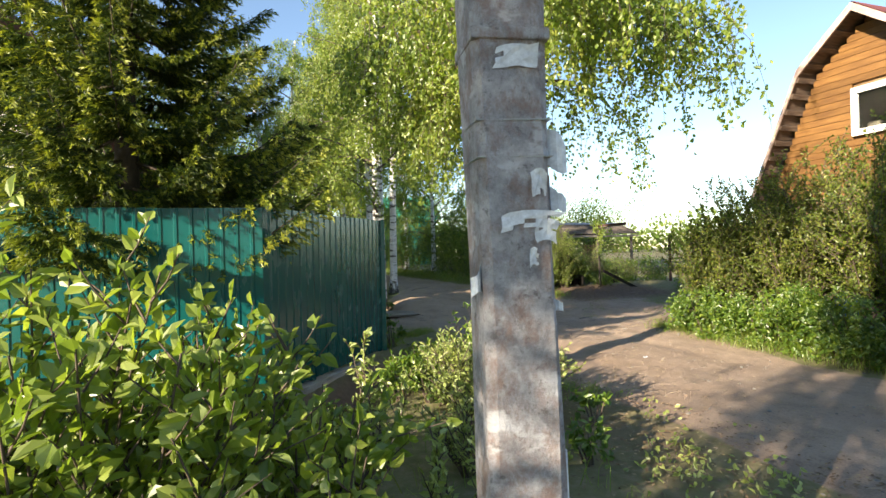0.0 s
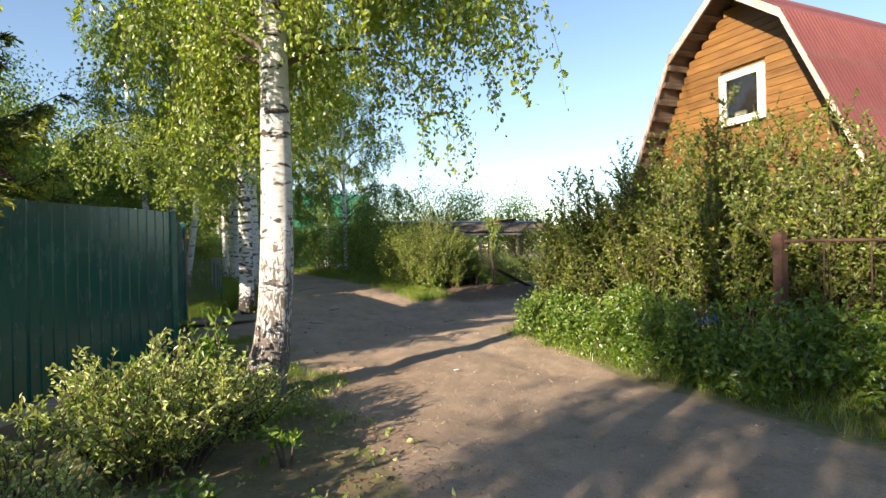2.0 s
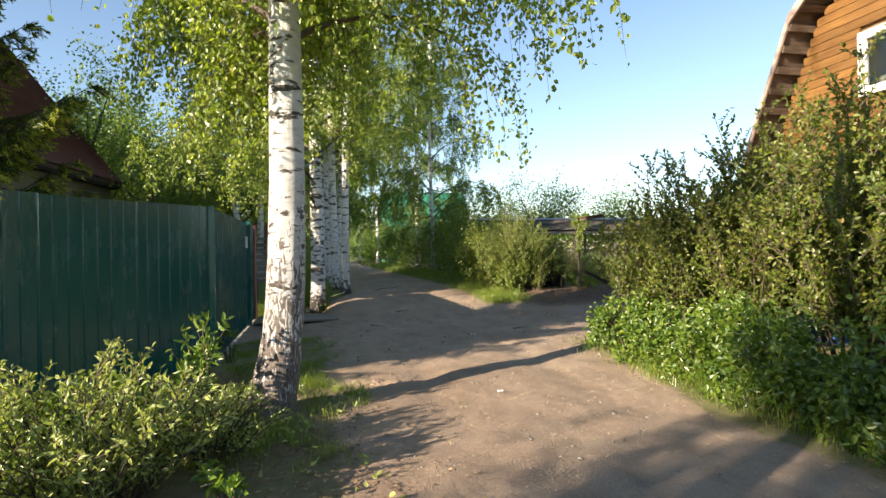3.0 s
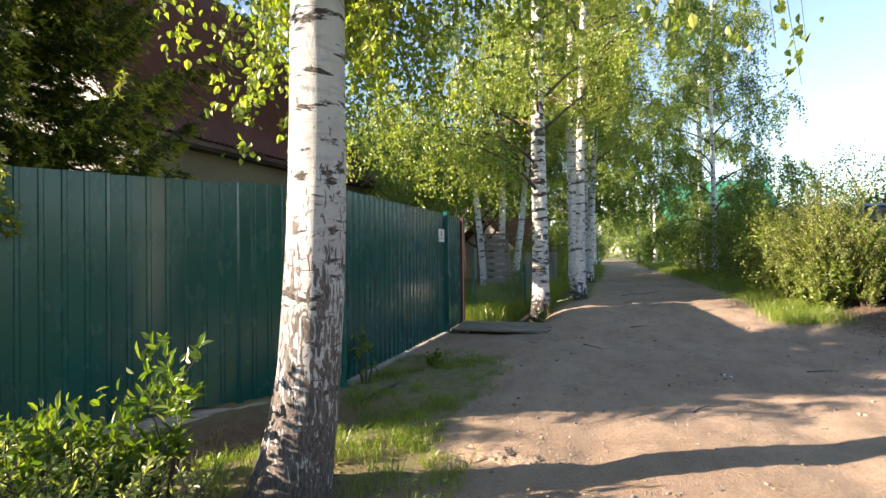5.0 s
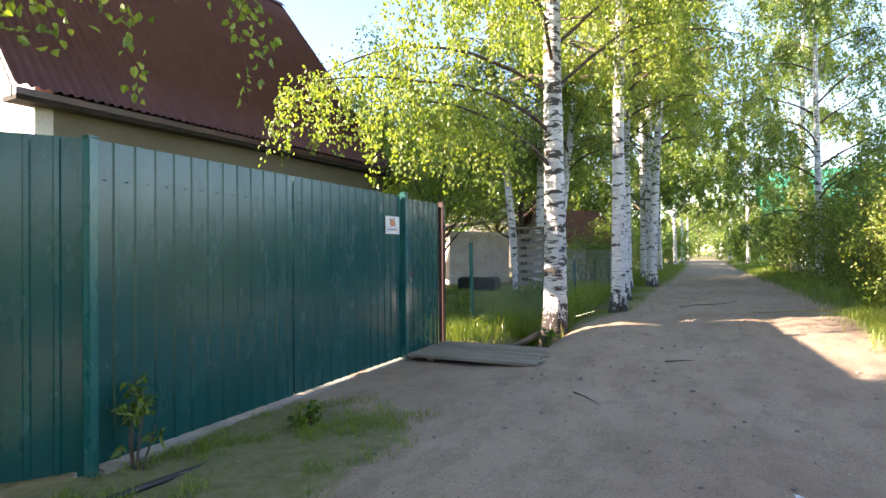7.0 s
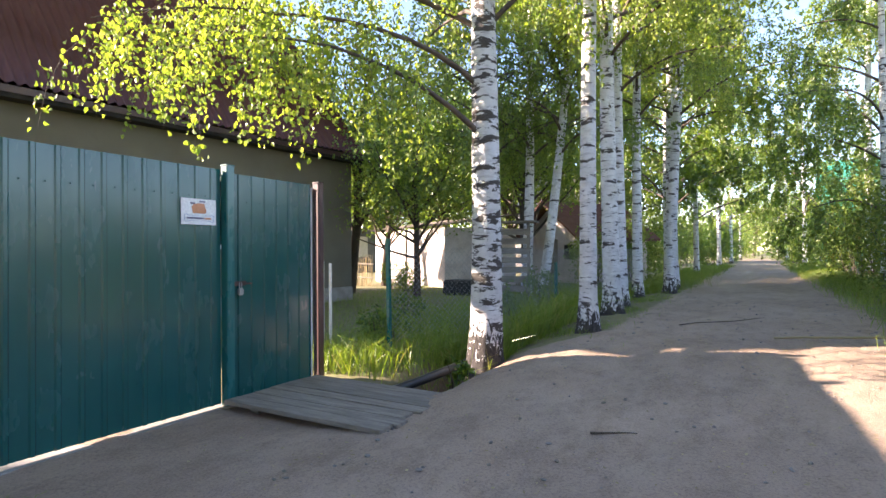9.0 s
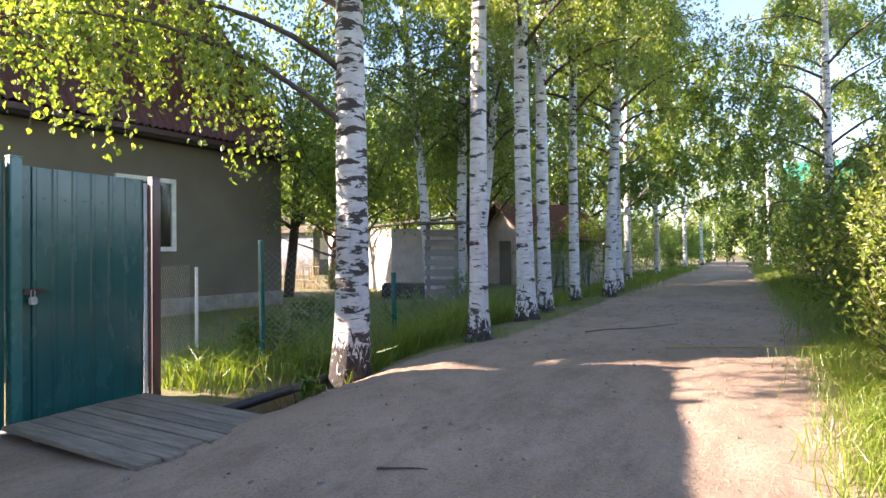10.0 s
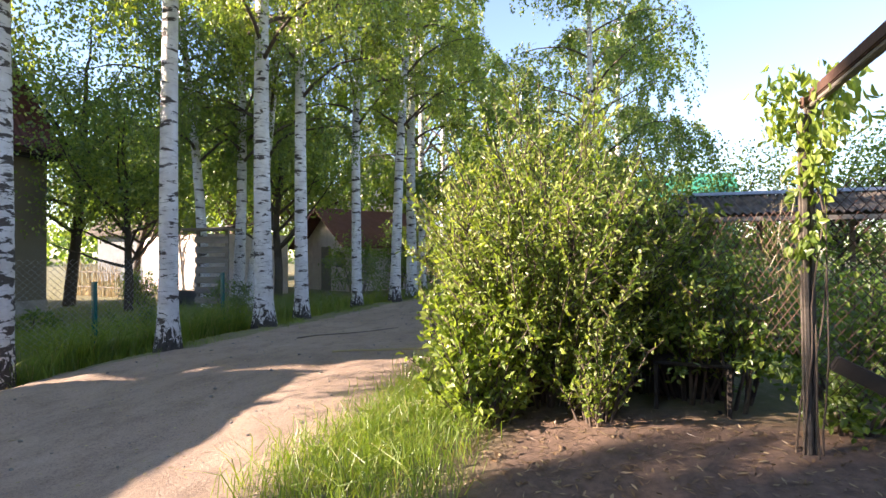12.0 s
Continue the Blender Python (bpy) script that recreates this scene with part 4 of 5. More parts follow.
for x, y, hh in ((3.5, 26.6, 12), (3.3, 29.5, 12), (3.5, 35.0, 11), (3.9, 43.0, 12), (7.9, 44.0, 10), (7.6, 58.0, 11), (4.0, 55.0, 12), (4.1, 72.0, 12), (7.4, 76.0, 12)):
    birch(x, y, hh, 0.24, (0, 0), (3.4, 2.0), 300, 24, 2.4, 0.14, "birch further along the lane", mat=ROAD_LEAF)
# Unseen birch behind the start, added for the dappled shade on the lane
birch(-7.4, -4.0, 8.0, 0.3, (0, 0), (2.4, 1.8), 240, 30, 2.2, 0.08, "unseen birch added behind the start of the lane to cast shade")
# Unseen birch added to shade the ground round the vine post
birch(-11.8, 1.8, 13.0, 0.3, (0, 0), (1.5, 1.2), 420, 32, 8.5, 0.08, "unseen tall birch added behind the fence to cast shade")
# Two more unseen shade-casting birches behind the start
birch(-6.2, -2.7, 7.0, 0.3, (0, 0), (2.3, 1.8), 220, 30, 2.0, 0.08, "unseen birch added behind the start of the lane to cast shade")
birch(-4.4, -2.7, 6.0, 0.3, (0, 0), (2.0, 1.8), 260, 30, 1.8, 0.08, "unseen birch added behind the start of the lane to cast shade")


def spruce(x, y, height=11.0, spread=2.3, dense=3):
    """Tiers of arching boughs, each a flat fan of side twigs with bright young tips."""
    t = thing("spruce", pose(x, y, 0), "dark spruce with drooping branches over the fence", "tree")
    z = np.linspace(-0.1, height, 30)
    line = np.stack([0 * z, 0 * z, z], 1)
    put("trunk", trunk_mesh(line, 0.17 * (1 - z / height * 0.93), 18, 0.01), DARKBARK, t)
    limbs, old, oldway, tip, tipway = [], [], [], [], []
    h = 1.75
    while h < height - 0.2:
        low = h < 5.8
        r = spread * (1 - h / height) ** 1.0 + 0.15
        for k in range(7):
            a = k * 0.9 + h * 3.1 + rng.uniform(-0.25, 0.25)
            L = r * rng.uniform(0.72, 1.15)
            pts = bent((0, 0, h), (math.cos(a), math.sin(a), 0.1), L, 12, (0, 0, -0.1), 0.035)
            u = np.linspace(0, 1, 13)
            pts[:, 2] += 0.32 * u ** 3 - 0.42 * np.sin(u * 3.0) * L / spread
            limbs.append((pts, np.linspace(0.022, 0.004, 13)))
            for i in range(3, 13):
                for side in (-1, 1):
                    for q in range(dense if low else 1):
                        b = a + side * rng.uniform(0.55, 0.95)
                        l2 = rng.uniform(0.7, 1.15) * L * 0.30 * (1.28 - i / 12.5)
                        p0 = pts[i] + (pts[i - 1] - pts[i]) * rng.random()
                        tw = bent(p0, (math.cos(b), math.sin(b), -0.12), l2, 4, (0, 0, -0.35), 0.07)
                        m = int(l2 * (120 if low else 34))
                        v = rng.random(m) * 4
                        j = np.minimum(v.astype(int), 3)
                        c = tw[j] + (tw[j + 1] - tw[j]) * (v - j)[:, None]
                        w = (tw[j + 1] - tw[j]) / l2 * 4
                        young = v > (2.7 if i > 8 else 3.55)
                        old.append(c[~young])
                        oldway.append(w[~young])
                        tip.append(c[young])
                        tipway.append(w[young])
        h += 0.30
    tubes("branchwork", limbs, DARKBARK, t, 4)["kind"] = "stuff"
    leaves("needles", np.concatenate(old), 0.075, 0.013, NEEDLE, t, 0.0, axis=unit(np.concatenate(oldway)) * 1.0)
    leaves("young_needles", np.concatenate(tip), 0.062, 0.016, NEEDLE_TIP, t, 0.0, label="yellow-green young tips", axis=unit(np.concatenate(tipway)) * 1.0)


spruce(-1.35, 7.15, 8.8, 2.95, 6)


def broadleaf(x, y, height, spread, trunk_r, n, leaf, mat, label, low=0.35, name="tree"):
    """A round-crowned tree: forked limbs and clumps of leaves with gaps."""
    t = thing(name, pose(x, y, gz(x, y) if abs(x) < 12 and y < 30 else 0.2), label, "tree")
    limbs = [(bent((0, 0, -0.1), (0.05, 0.02, 1), height * 0.55, 8, (0, 0, 0.1), 0.05), np.linspace(trunk_r, trunk_r * 0.5, 9))]
    stem = limbs[0][0]
    P = []
    for k in range(16):
        a = k * 2.4
        p = stem[3 + k % 6]
        e = rng.uniform(0.3, 1.3)
        pts = bent(p, (math.cos(a), math.sin(a), e), spread * rng.uniform(0.7, 1.15), 7, (0, 0, 0.25), 0.12)
        limbs.append((pts, np.linspace(trunk_r * 0.4, 0.008, 8)))
        for _ in range(10):
            i = rng.integers(3, 8)
            c = pts[i] + rng.normal(size=3) * spread * 0.22
            c[2] = max(c[2], height * low * rng.uniform(0.85, 1.35))
            P.append(c + rng.normal(size=(n // 160, 3)) * spread * np.array([0.14, 0.14, 0.10]))
    for limb in limbs:
        tubes("limb", [limb], DARKBARK, t, 8)
    leaves("crown", np.concatenate(P), leaf, leaf * 0.75, mat, t, 0.4)
    return t


broadleaf(-1.6, 20.8, 5.4, 2.0, 0.10, 9000, 0.085, ROAD_LEAF, "small orchard tree with a dark forked trunk", 0.42)
broadleaf(-12.0, 39.5, 12.5, 4.4, 0.22, 17000, 0.17, ROAD_LEAF, "tall leafy tree behind the grey sided house", 0.22)
broadleaf(-6.6, 31.0, 11.5, 3.6, 0.2, 15000, 0.15, ROAD_LEAF, "tall leafy tree behind the outbuilding", 0.28)
broadleaf(-4.4, 21.6, 9.5, 2.7, 0.15, 13000, 0.10, ROAD_LEAF, "leafy tree between the house and the outbuilding", 0.42)
broadleaf(-0.2, 24.6, 7.5, 2.4, 0.13, 11000, 0.10, ROAD_LEAF, "leafy tree behind the birch clump", 0.45)
broadleaf(-5.4, 24.6, 6.5, 2.0, 0.12, 8000, 0.10, ROAD_LEAF, "leafy garden tree above the outbuilding", 0.5)
broadleaf(-8.5, 33.0, 10.0, 3.8, 0.2, 13000, 0.16, ROAD_LEAF, "tall leafy tree behind the yard", 0.3)
broadleaf(-3.6, 31.5, 9.5, 3.6, 0.2, 13000, 0.15, ROAD_LEAF, "leafy tree behind the sheds", 0.2)
broadleaf(-19.0, 36.5, 10.0, 4.2, 0.2, 12000, 0.24, ROAD_LEAF, "leafy tree behind the house", 0.2)
broadleaf(0.2, 34.0, 9.0, 3.4, 0.2, 11000, 0.16, ROAD_LEAF, "leafy tree behind the sheds", 0.3)
broadleaf(-15.0, 34.5, 9.5, 4.0, 0.2, 12000, 0.2, ROAD_LEAF, "leafy tree behind the house", 0.3)


# ---- bushes and herbs ----
def bush(x, y, rx, ry, h, clumps, per, leaf, mat, label, stems=14, fine=False, name="bush", ground=None, low=0.12, straggle=0.25, group="", slim=0.62, rise=-0.1, shoot=0.21):
    z0 = gz(x, y) if ground is None else ground
    t = thing(name, pose(x, y, z0 - 0.03), label, "bush", group)
    lines, P = [], []
    ends = []
    for k in range(stems):
        a, r = rng.uniform(0, 6.28), math.sqrt(rng.random())
        base = (0.35 * rx * r * math.cos(a), 0.35 * ry * r * math.sin(a), 0)
        out = (rx * r * math.cos(a), ry * r * math.sin(a), h * rng.uniform(0.75, 1.0) * (1 - 0.35 * r * r))
        d = np.array(out) - np.array(base)
        L = np.linalg.norm(d)
        pts = bent(base, d / L + np.array([0, 0, 0.25]), L, 8, (0, 0, -0.3), 0.07)
        lines.append((pts[::2], np.linspace(0.014, 0.004, 5)))
        ends.append(pts)
    for k in range(clumps):
        if rng.random() < 0.55:
            pts = ends[rng.integers(len(ends))]
            c = pts[rng.integers(3, 9)] + rng.normal(size=3) * np.array([rx, ry, h * 0.3]) * 0.12
        else:
            a, u = rng.uniform(0, 6.28), rng.uniform(low, 1)
            prof = math.sqrt(max(0.05, 1 - (abs(u - 0.42) / 0.62) ** 2)) * rng.uniform(0.75, 1.08)
            c = np.array([rx * prof * math.cos(a), ry * prof * math.sin(a), h * u * rng.uniform(0.9, 1.05)])
        c[2] = max(c[2], 0.08)
        m = int(per * rng.uniform(0.5, 1.5))
        sp = min(rx, h) * 0.11
        P.append(c + rng.normal(size=(m, 3)) * np.array([sp, sp, sp * 1.1]))
    for _ in range(int(clumps * straggle * 0.25)):
        pts = ends[rng.integers(len(ends))]
        tip = bent(pts[-1], (rng.normal() * 0.4, rng.normal() * 0.4, 1), h * shoot * rng.uniform(0.5, 1.5), 5, (0, 0, 0.2), 0.1)
        lines.append((tip, np.linspace(0.005, 0.002, 6)))
        m = 16
        u = rng.random(m) * 5
        j = np.minimum(u.astype(int), 4)
        P.append(tip[j] + (tip[j + 1] - tip[j]) * (u - j)[:, None] + rng.normal(size=(m, 3)) * 0.03)
    tubes("branchwork", lines, TWIG, t, 4)["kind"] = "stuff"
    P = np.concatenate(P)
    P[:, 2] = np.maximum(P[:, 2], 0.02)
    leaves("foliage", P, leaf, leaf * slim, mat, t, -rise, fine, flat=0.8)
    return t


def shoot_shrub(x, y, rx, ry, h, stems, sides, leaf, mat, label, slim=0.45, gap=0.03, side=0.3, name="bush", group="", upright=0.35, bare=0.15, thick=0.010, fine=True, tipped=None):
    """A shrub grown as stems with side shoots, leaves set along every shoot; tipped: material of the pale leaves at the shoot ends."""
    t = thing(name, pose(x, y, gz(x, y) - 0.03), label, "bush", group)
    lines, P, A, TP, TA = [], [], [], [], []

    def dress(pts, start):
        d = np.diff(pts, axis=0)
        L = np.linalg.norm(d, axis=1).sum()
        m = max(3, int(L * (1 - start) / gap))
        u = (start + (1 - start) * (np.arange(m) + rng.random(m)) / m) * len(d)
        j = np.minimum(u.astype(int), len(d) - 1)
        way = unit(d[j])
        off = rng.normal(size=(m, 3))
        a = unit(way * 0.75 + off * 0.6) * 1.1
        q = pts[j] + d[j] * (u - j)[:, None]
        end = (u > len(d) * 0.72) & (rng.random(m) < 0.6) if tipped else np.zeros(m, bool)
        P.append(q[~end])
        A.append(a[~end])
        TP.append(q[end])
        TA.append(a[end])

    for k in range(stems):
        a, r = rng.uniform(0, 6.28), math.sqrt(rng.random())
        base = np.array([0.32 * rx * r * math.cos(a), 0.32 * ry * r * math.sin(a), 0])
        out = np.array([rx * r * math.cos(a), ry * r * math.sin(a), h * rng.uniform(0.68, 1.0) * (1 - 0.42 * r * r)])
        d = out - base
        L = np.linalg.norm(d)
        pts = bent(base, d / L + np.array([0, 0, upright]), L * 1.03, 9, (0, 0, -upright * 1.2), 0.06)
        lines.append((pts[::3], np.linspace(thick, 0.003, 4)))
        dress(pts, max(bare, 0.3))
        for _ in range(sides):
            u = rng.uniform(bare, 0.98)
            i = min(8, int(u * 9))
            way = unit((pts[i + 1] - pts[i])[None])[0]
            b = rng.uniform(0, 6.28)
            start = pts[i] + (pts[i + 1] - pts[i]) * (u * 9 - i)
            s2 = bent(start, way * 0.6 + np.array([math.cos(b), math.sin(b), 0.25]) * 0.75, h * side * rng.uniform(0.45, 1.1) * (1.15 - 0.6 * u), 4, (0, 0, upright * 0.7), 0.10)
            s2[:, 2] = np.maximum(s2[:, 2], 0.04)
            lines.append((s2[::2], np.linspace(thick * 0.45, 0.002, 3)))
            dress(s2, 0.08)
    tubes("branchwork", lines, TWIG, t, 4)["kind"] = "stuff"
    leaves("foliage", np.concatenate(P), leaf, leaf * slim, mat, t, 0.0, fine, axis=np.concatenate(A), flat=1.0)
    if tipped:
        leaves("young_leaves", np.concatenate(TP), leaf * 0.85, leaf * slim * 0.8, tipped, t, 0.0, fine, "pale young leaves at the shoot ends", np.concatenate(TA), 0.8)
    return t


# near shrubs by the pole
shoot_shrub(-0.75, 2.35, 1.15, 1.0, 1.7, 70, 10, 0.085, SUNNY_LEAF, "dense leafy shrub beside the pole", 0.62, 0.036, 0.28)
shoot_shrub(0.0, 2.0, 0.72, 0.6, 1.15, 40, 9, 0.078, SUNNY_LEAF, "low leafy shrub beside the pole", 0.62, 0.034, 0.3)
shoot_shrub(-2.1, 3.2, 1.2, 1.2, 1.75, 40, 9, 0.09, SUNNY_LEAF, "dense leafy shrub by the ditch", 0.62, 0.038, 0.28)
shoot_shrub(1.95, 4.4, 0.78, 0.7, 1.0, 75, 8, 0.046, WILLOW_LEAF, "grey-green low shrub on the verge", 0.42, 0.017, 0.34, upright=0.5)
shoot_shrub(2.45, 5.05, 0.55, 0.55, 0.62, 40, 6, 0.042, WILLOW_LEAF, "grey-green low shrub at the birch's foot", 0.42, 0.017, 0.36, upright=0.5)
shoot_shrub(1.45, 3.45, 0.46, 0.46, 0.72, 30, 6, 0.044, WILLOW_LEAF, "thin low shrub on the verge", 0.42, 0.018, 0.36, upright=0.5)
for x, y, h in ((0.75, 3.7, 1.2), (0.35, 3.0, 1.05), (1.0, 2.6, 0.85)):
    shoot_shrub(x, y, 0.26, 0.26, h, 5, 6, 0.06, WILLOW_LEAF, "spindly grey-green sapling on the verge", 0.55, 0.022, 0.2, "sapling", bare=0.35)
for x, y, rx, ry, h in ((0.15, 4.9, 0.55, 0.45, 0.75), (-0.7, 5.1, 0.6, 0.45, 0.95), (0.75, 5.3, 0.4, 0.3, 0.55), (0.2, 4.0, 0.45, 0.4, 0.6)):
    shoot_shrub(x, y, rx, ry, h, 26, 7, 0.062, HERB_LEAF, "shaded leafy growth in the ditch before the fence", 0.5, 0.026, 0.3, "ditch_growth", "growth in the ditch", bare=0.08)
for x, y, h, lab in ((3.28, 13.92, 0.42, "small yellow-green seedling by the birch foot"), (2.1, 8.62, 0.5, "small leafy seedling at the gate post"), (2.55, 9.7, 0.14, "low leafy weed by the gate"), (2.75, 4.05, 0.3, "dark leafy weed at the lane edge"), (2.2, 3.3, 0.32, "dark leafy weed at the lane edge")):
    bush(x, y, 0.13, 0.13, h, 9, 7, 0.07, HERB_LEAF, lab, 4, True, "seedling", None, 0.35, 1.0)
for x, y, r, h, lab in ((2.30, 5.62, 0.16, 0.72, "tall bright green weed beside the birch"), (1.95, 5.55, 0.30, 0.42, "bright leafy weeds on the ditch bank"), (1.72, 5.25, 0.32, 0.5, "bright leafy weeds on the ditch bank"), (2.15, 5.30, 0.28, 0.36, "bright leafy weeds on the ditch bank"), (1.5, 5.75, 0.25, 0.4, "bright leafy weeds on the ditch bank")):
    bush(x, y, r, r, h, int(110 * r), 14, 0.085, HERB_LEAF, lab, 4 if r < 0.2 else 14, True, "tall_weed", None, 0.2, 2.0, "weeds on the ditch bank", slim=0.40, rise=0.3, shoot=0.4)
# big hedge before the cabin
for x, y, rx, ry, h, c in ((7.9, 7.6, 0.85, 0.75, 2.5, 240), (8.5, 6.6, 1.0, 0.9, 2.9, 280), (8.4, 5.2, 1.05, 0.9, 2.95, 290), (8.6, 3.9, 1.0, 0.9, 2.75, 260), (9.2, 7.6, 1.1, 0.9, 2.9, 220),
                           (9.6, 5.6, 1.2, 1.2, 3.1, 220), (9.0, 2.4, 1.2, 1.1, 2.4, 220), (9.4, 0.8, 1.3, 1.2, 2.3, 180), (9.9, 8.9, 1.2, 1.0, 2.3, 160)):
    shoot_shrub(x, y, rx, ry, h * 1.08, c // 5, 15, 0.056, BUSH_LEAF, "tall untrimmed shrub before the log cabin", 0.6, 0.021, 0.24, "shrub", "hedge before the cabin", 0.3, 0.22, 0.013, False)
# leafy herbs at the hedge foot
for x, y, rx, ry, h, c in ((7.15, 7.2, 0.5, 0.8, 0.75, 110), (7.2, 6.0, 0.55, 0.8, 0.85, 120), (7.1, 4.8, 0.6, 0.8, 0.8, 120), (7.2, 3.6, 0.7, 0.8, 0.85, 130), (7.4, 2.3, 0.8, 0.8, 0.8, 120), (7.7, 1.0, 0.8, 0.9, 0.7, 90)):
    bush(x, y, rx, ry, h, c, 34, 0.064, HERB_LEAF, "bright green raspberry and nettle growth", 14, True, "undergrowth", None, 0.05, 0.2, "undergrowth by the hedge")
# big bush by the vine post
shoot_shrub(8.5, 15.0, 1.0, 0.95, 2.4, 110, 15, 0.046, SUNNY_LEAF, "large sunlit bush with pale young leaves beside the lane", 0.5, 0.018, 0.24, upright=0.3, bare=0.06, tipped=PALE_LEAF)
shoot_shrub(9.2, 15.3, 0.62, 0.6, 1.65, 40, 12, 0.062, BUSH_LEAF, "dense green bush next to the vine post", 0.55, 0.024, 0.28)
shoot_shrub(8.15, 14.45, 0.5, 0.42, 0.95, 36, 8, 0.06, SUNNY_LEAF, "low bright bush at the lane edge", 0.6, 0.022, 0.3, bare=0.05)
shoot_shrub(7.85, 15.25, 0.42, 0.5, 1.35, 36, 9, 0.055, SUNNY_LEAF, "bright leafy bush leaning over the lane", 0.55, 0.022, 0.28, bare=0.05)
shoot_shrub(8.2, 16.2, 0.7, 0.7, 2.1, 50, 12, 0.058, SUNNY_LEAF, "tall bright bush on the lane verge", 0.55, 0.022, 0.25, bare=0.08)
shoot_shrub(8.85, 14.42, 0.32, 0.26, 0.75, 20, 8, 0.048, SUNNY_LEAF, "leafy low branches spreading before the dark hollow", 0.55, 0.024, 0.3, bare=0.1)
# The bush's shaded side is set by this darker leaf colour
shoot_shrub(9.45, 15.05, 0.5, 0.55, 1.2, 34, 9, 0.05, BUSH_LEAF, "shaded branches hanging over the dark hollow", 0.55, 0.024, 0.32, upright=0.15, bare=0.3)
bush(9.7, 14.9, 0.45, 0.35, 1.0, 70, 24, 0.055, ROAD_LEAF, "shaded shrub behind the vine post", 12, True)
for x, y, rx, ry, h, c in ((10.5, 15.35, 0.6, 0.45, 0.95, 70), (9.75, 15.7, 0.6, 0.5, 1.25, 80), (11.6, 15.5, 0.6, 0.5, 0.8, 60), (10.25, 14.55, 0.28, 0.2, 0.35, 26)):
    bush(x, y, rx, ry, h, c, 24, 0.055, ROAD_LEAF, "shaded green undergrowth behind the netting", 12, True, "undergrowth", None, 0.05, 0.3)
for x, y, rx, ry, h, c in ((1.45, 15.3, 0.4, 0.4, 0.55, 40), (2.2, 17.6, 0.35, 0.5, 0.7, 40), (2.1, 19.6, 0.4, 0.5, 0.8, 40), (0.6, 17.0, 0.35, 0.35, 0.5, 30), (-3.0, 22.5, 0.6, 0.5, 0.8, 50), (-4.2, 23.6, 0.6, 0.4, 0.9, 50)):
    bush(x, y, rx, ry, h, c, 22, 0.06, HERB_LEAF, "leafy garden weeds by the wire netting", 10, True, "garden_weeds", None, 0.05, 0.5)
# hedge along the lane, further on
for x, y, rx, ry, h, c in ((8.5, 17.2, 1.0, 1.0, 2.1, 200), (8.7, 19.0, 1.1, 1.1, 2.5, 200), (8.6, 21.0, 1.1, 1.2, 2.3, 190), (8.8, 23.4, 1.2, 1.3, 2.7, 190), (8.9, 26.0, 1.2, 1.4, 2.6, 170),
                           (8.9, 29.0, 1.3, 1.6, 3.0, 160), (9.0, 32.5, 1.4, 1.8, 3.0, 150), (9.1, 37.0, 1.5, 2.2, 3.2, 150), (9.2, 42.5, 1.6, 2.6, 3.4, 150), (9.2, 49.0, 1.6, 3.0, 3.4, 140), (9.2, 57.0, 1.6, 3.5, 3.6, 130), (9.0, 68.0, 1.8, 5.0, 4.0, 130),
                           (1.9, 29.0, 1.0, 1.4, 2.3, 150), (1.7, 32.5, 1.2, 1.8, 2.8, 150), (1.6, 37.0, 1.3, 2.2, 3.0, 140), (1.6, 42.5, 1.4, 2.6, 3.2, 140), (1.5, 49.0, 1.5, 3.0, 3.4, 130), (1.5, 57.0, 1.6, 3.5, 3.4, 120), (1.6, 68.0, 1.8, 5.0, 4.0, 130), (1.6, 26.0, 0.9, 1.2, 1.7, 120)):
    bush(x, y, rx, ry, h, c, 24, 0.075 + 0.0022 * max(0, y - 20), ROAD_LEAF if y > 30 or x < 5 else BUSH_LEAF, "wild bush on the lane verge", 14, False, "shrub", 0.3, 0.03, 0.3, "bushes along the lane")

broadleaf(15.8, 31.0, 4.8, 3.0, 0.15, 9000, 0.12, ROAD_LEAF, "round leafy tree behind the slate shed", 0.1)
broadleaf(12.0, 30.0, 3.6, 2.4, 0.12, 7000, 0.11, ROAD_LEAF, "low leafy tree behind the slate shed", 0.08)
broadleaf(20.5, 30.0, 4.2, 3.0, 0.15, 7000, 0.12, ROAD_LEAF, "round leafy tree behind the slate shed", 0.08)
for x, y, rx, ry, h, c in ((11.0, 28.6, 1.5, 0.9, 1.9, 110), (13.5, 28.8, 1.6, 0.9, 2.0, 110), (16.2, 28.7, 1.6, 0.9, 1.9, 110), (18.8, 28.8, 1.6, 0.9, 2.1, 110), (10.8, 19.5, 1.0, 1.0, 1.3, 90), (12.4, 18.2, 1.0, 1.0, 1.1, 90), (11.3, 16.3, 0.9, 0.8, 1.0, 90), (13.0, 16.0, 0.9, 0.8, 1.0, 80), (11.6, 10.6, 1.1, 0.9, 1.8, 120), (12.8, 12.6, 1.2, 1.2, 1.7, 120)):
    bush(x, y, rx, ry, h, c, 24, 0.085, HERB_LEAF, "garden bush on the lawn beyond the netting", 12, False, "garden_bush", 0.15, 0.03, 0.2)


for x, y, rx, ry, h, c in ((3.4, 47.0, 1.0, 2.4, 2.6, 120), (7.9, 50.0, 1.0, 2.6, 2.4, 120), (3.6, 62.0, 1.1, 3.0, 3.0, 120), (7.9, 66.0, 1.3, 3.0, 3.2, 120), (3.9, 82.0, 1.7, 2.0, 4.0, 130), (7.7, 86.0, 1.9, 2.0, 4.5, 130)):
    bush(x, y, rx, ry, h, c, 26, 0.16, ROAD_LEAF, "tall roadside bush far along the lane", 12, False, "roadside_bush", None, 0.03, 0.2)
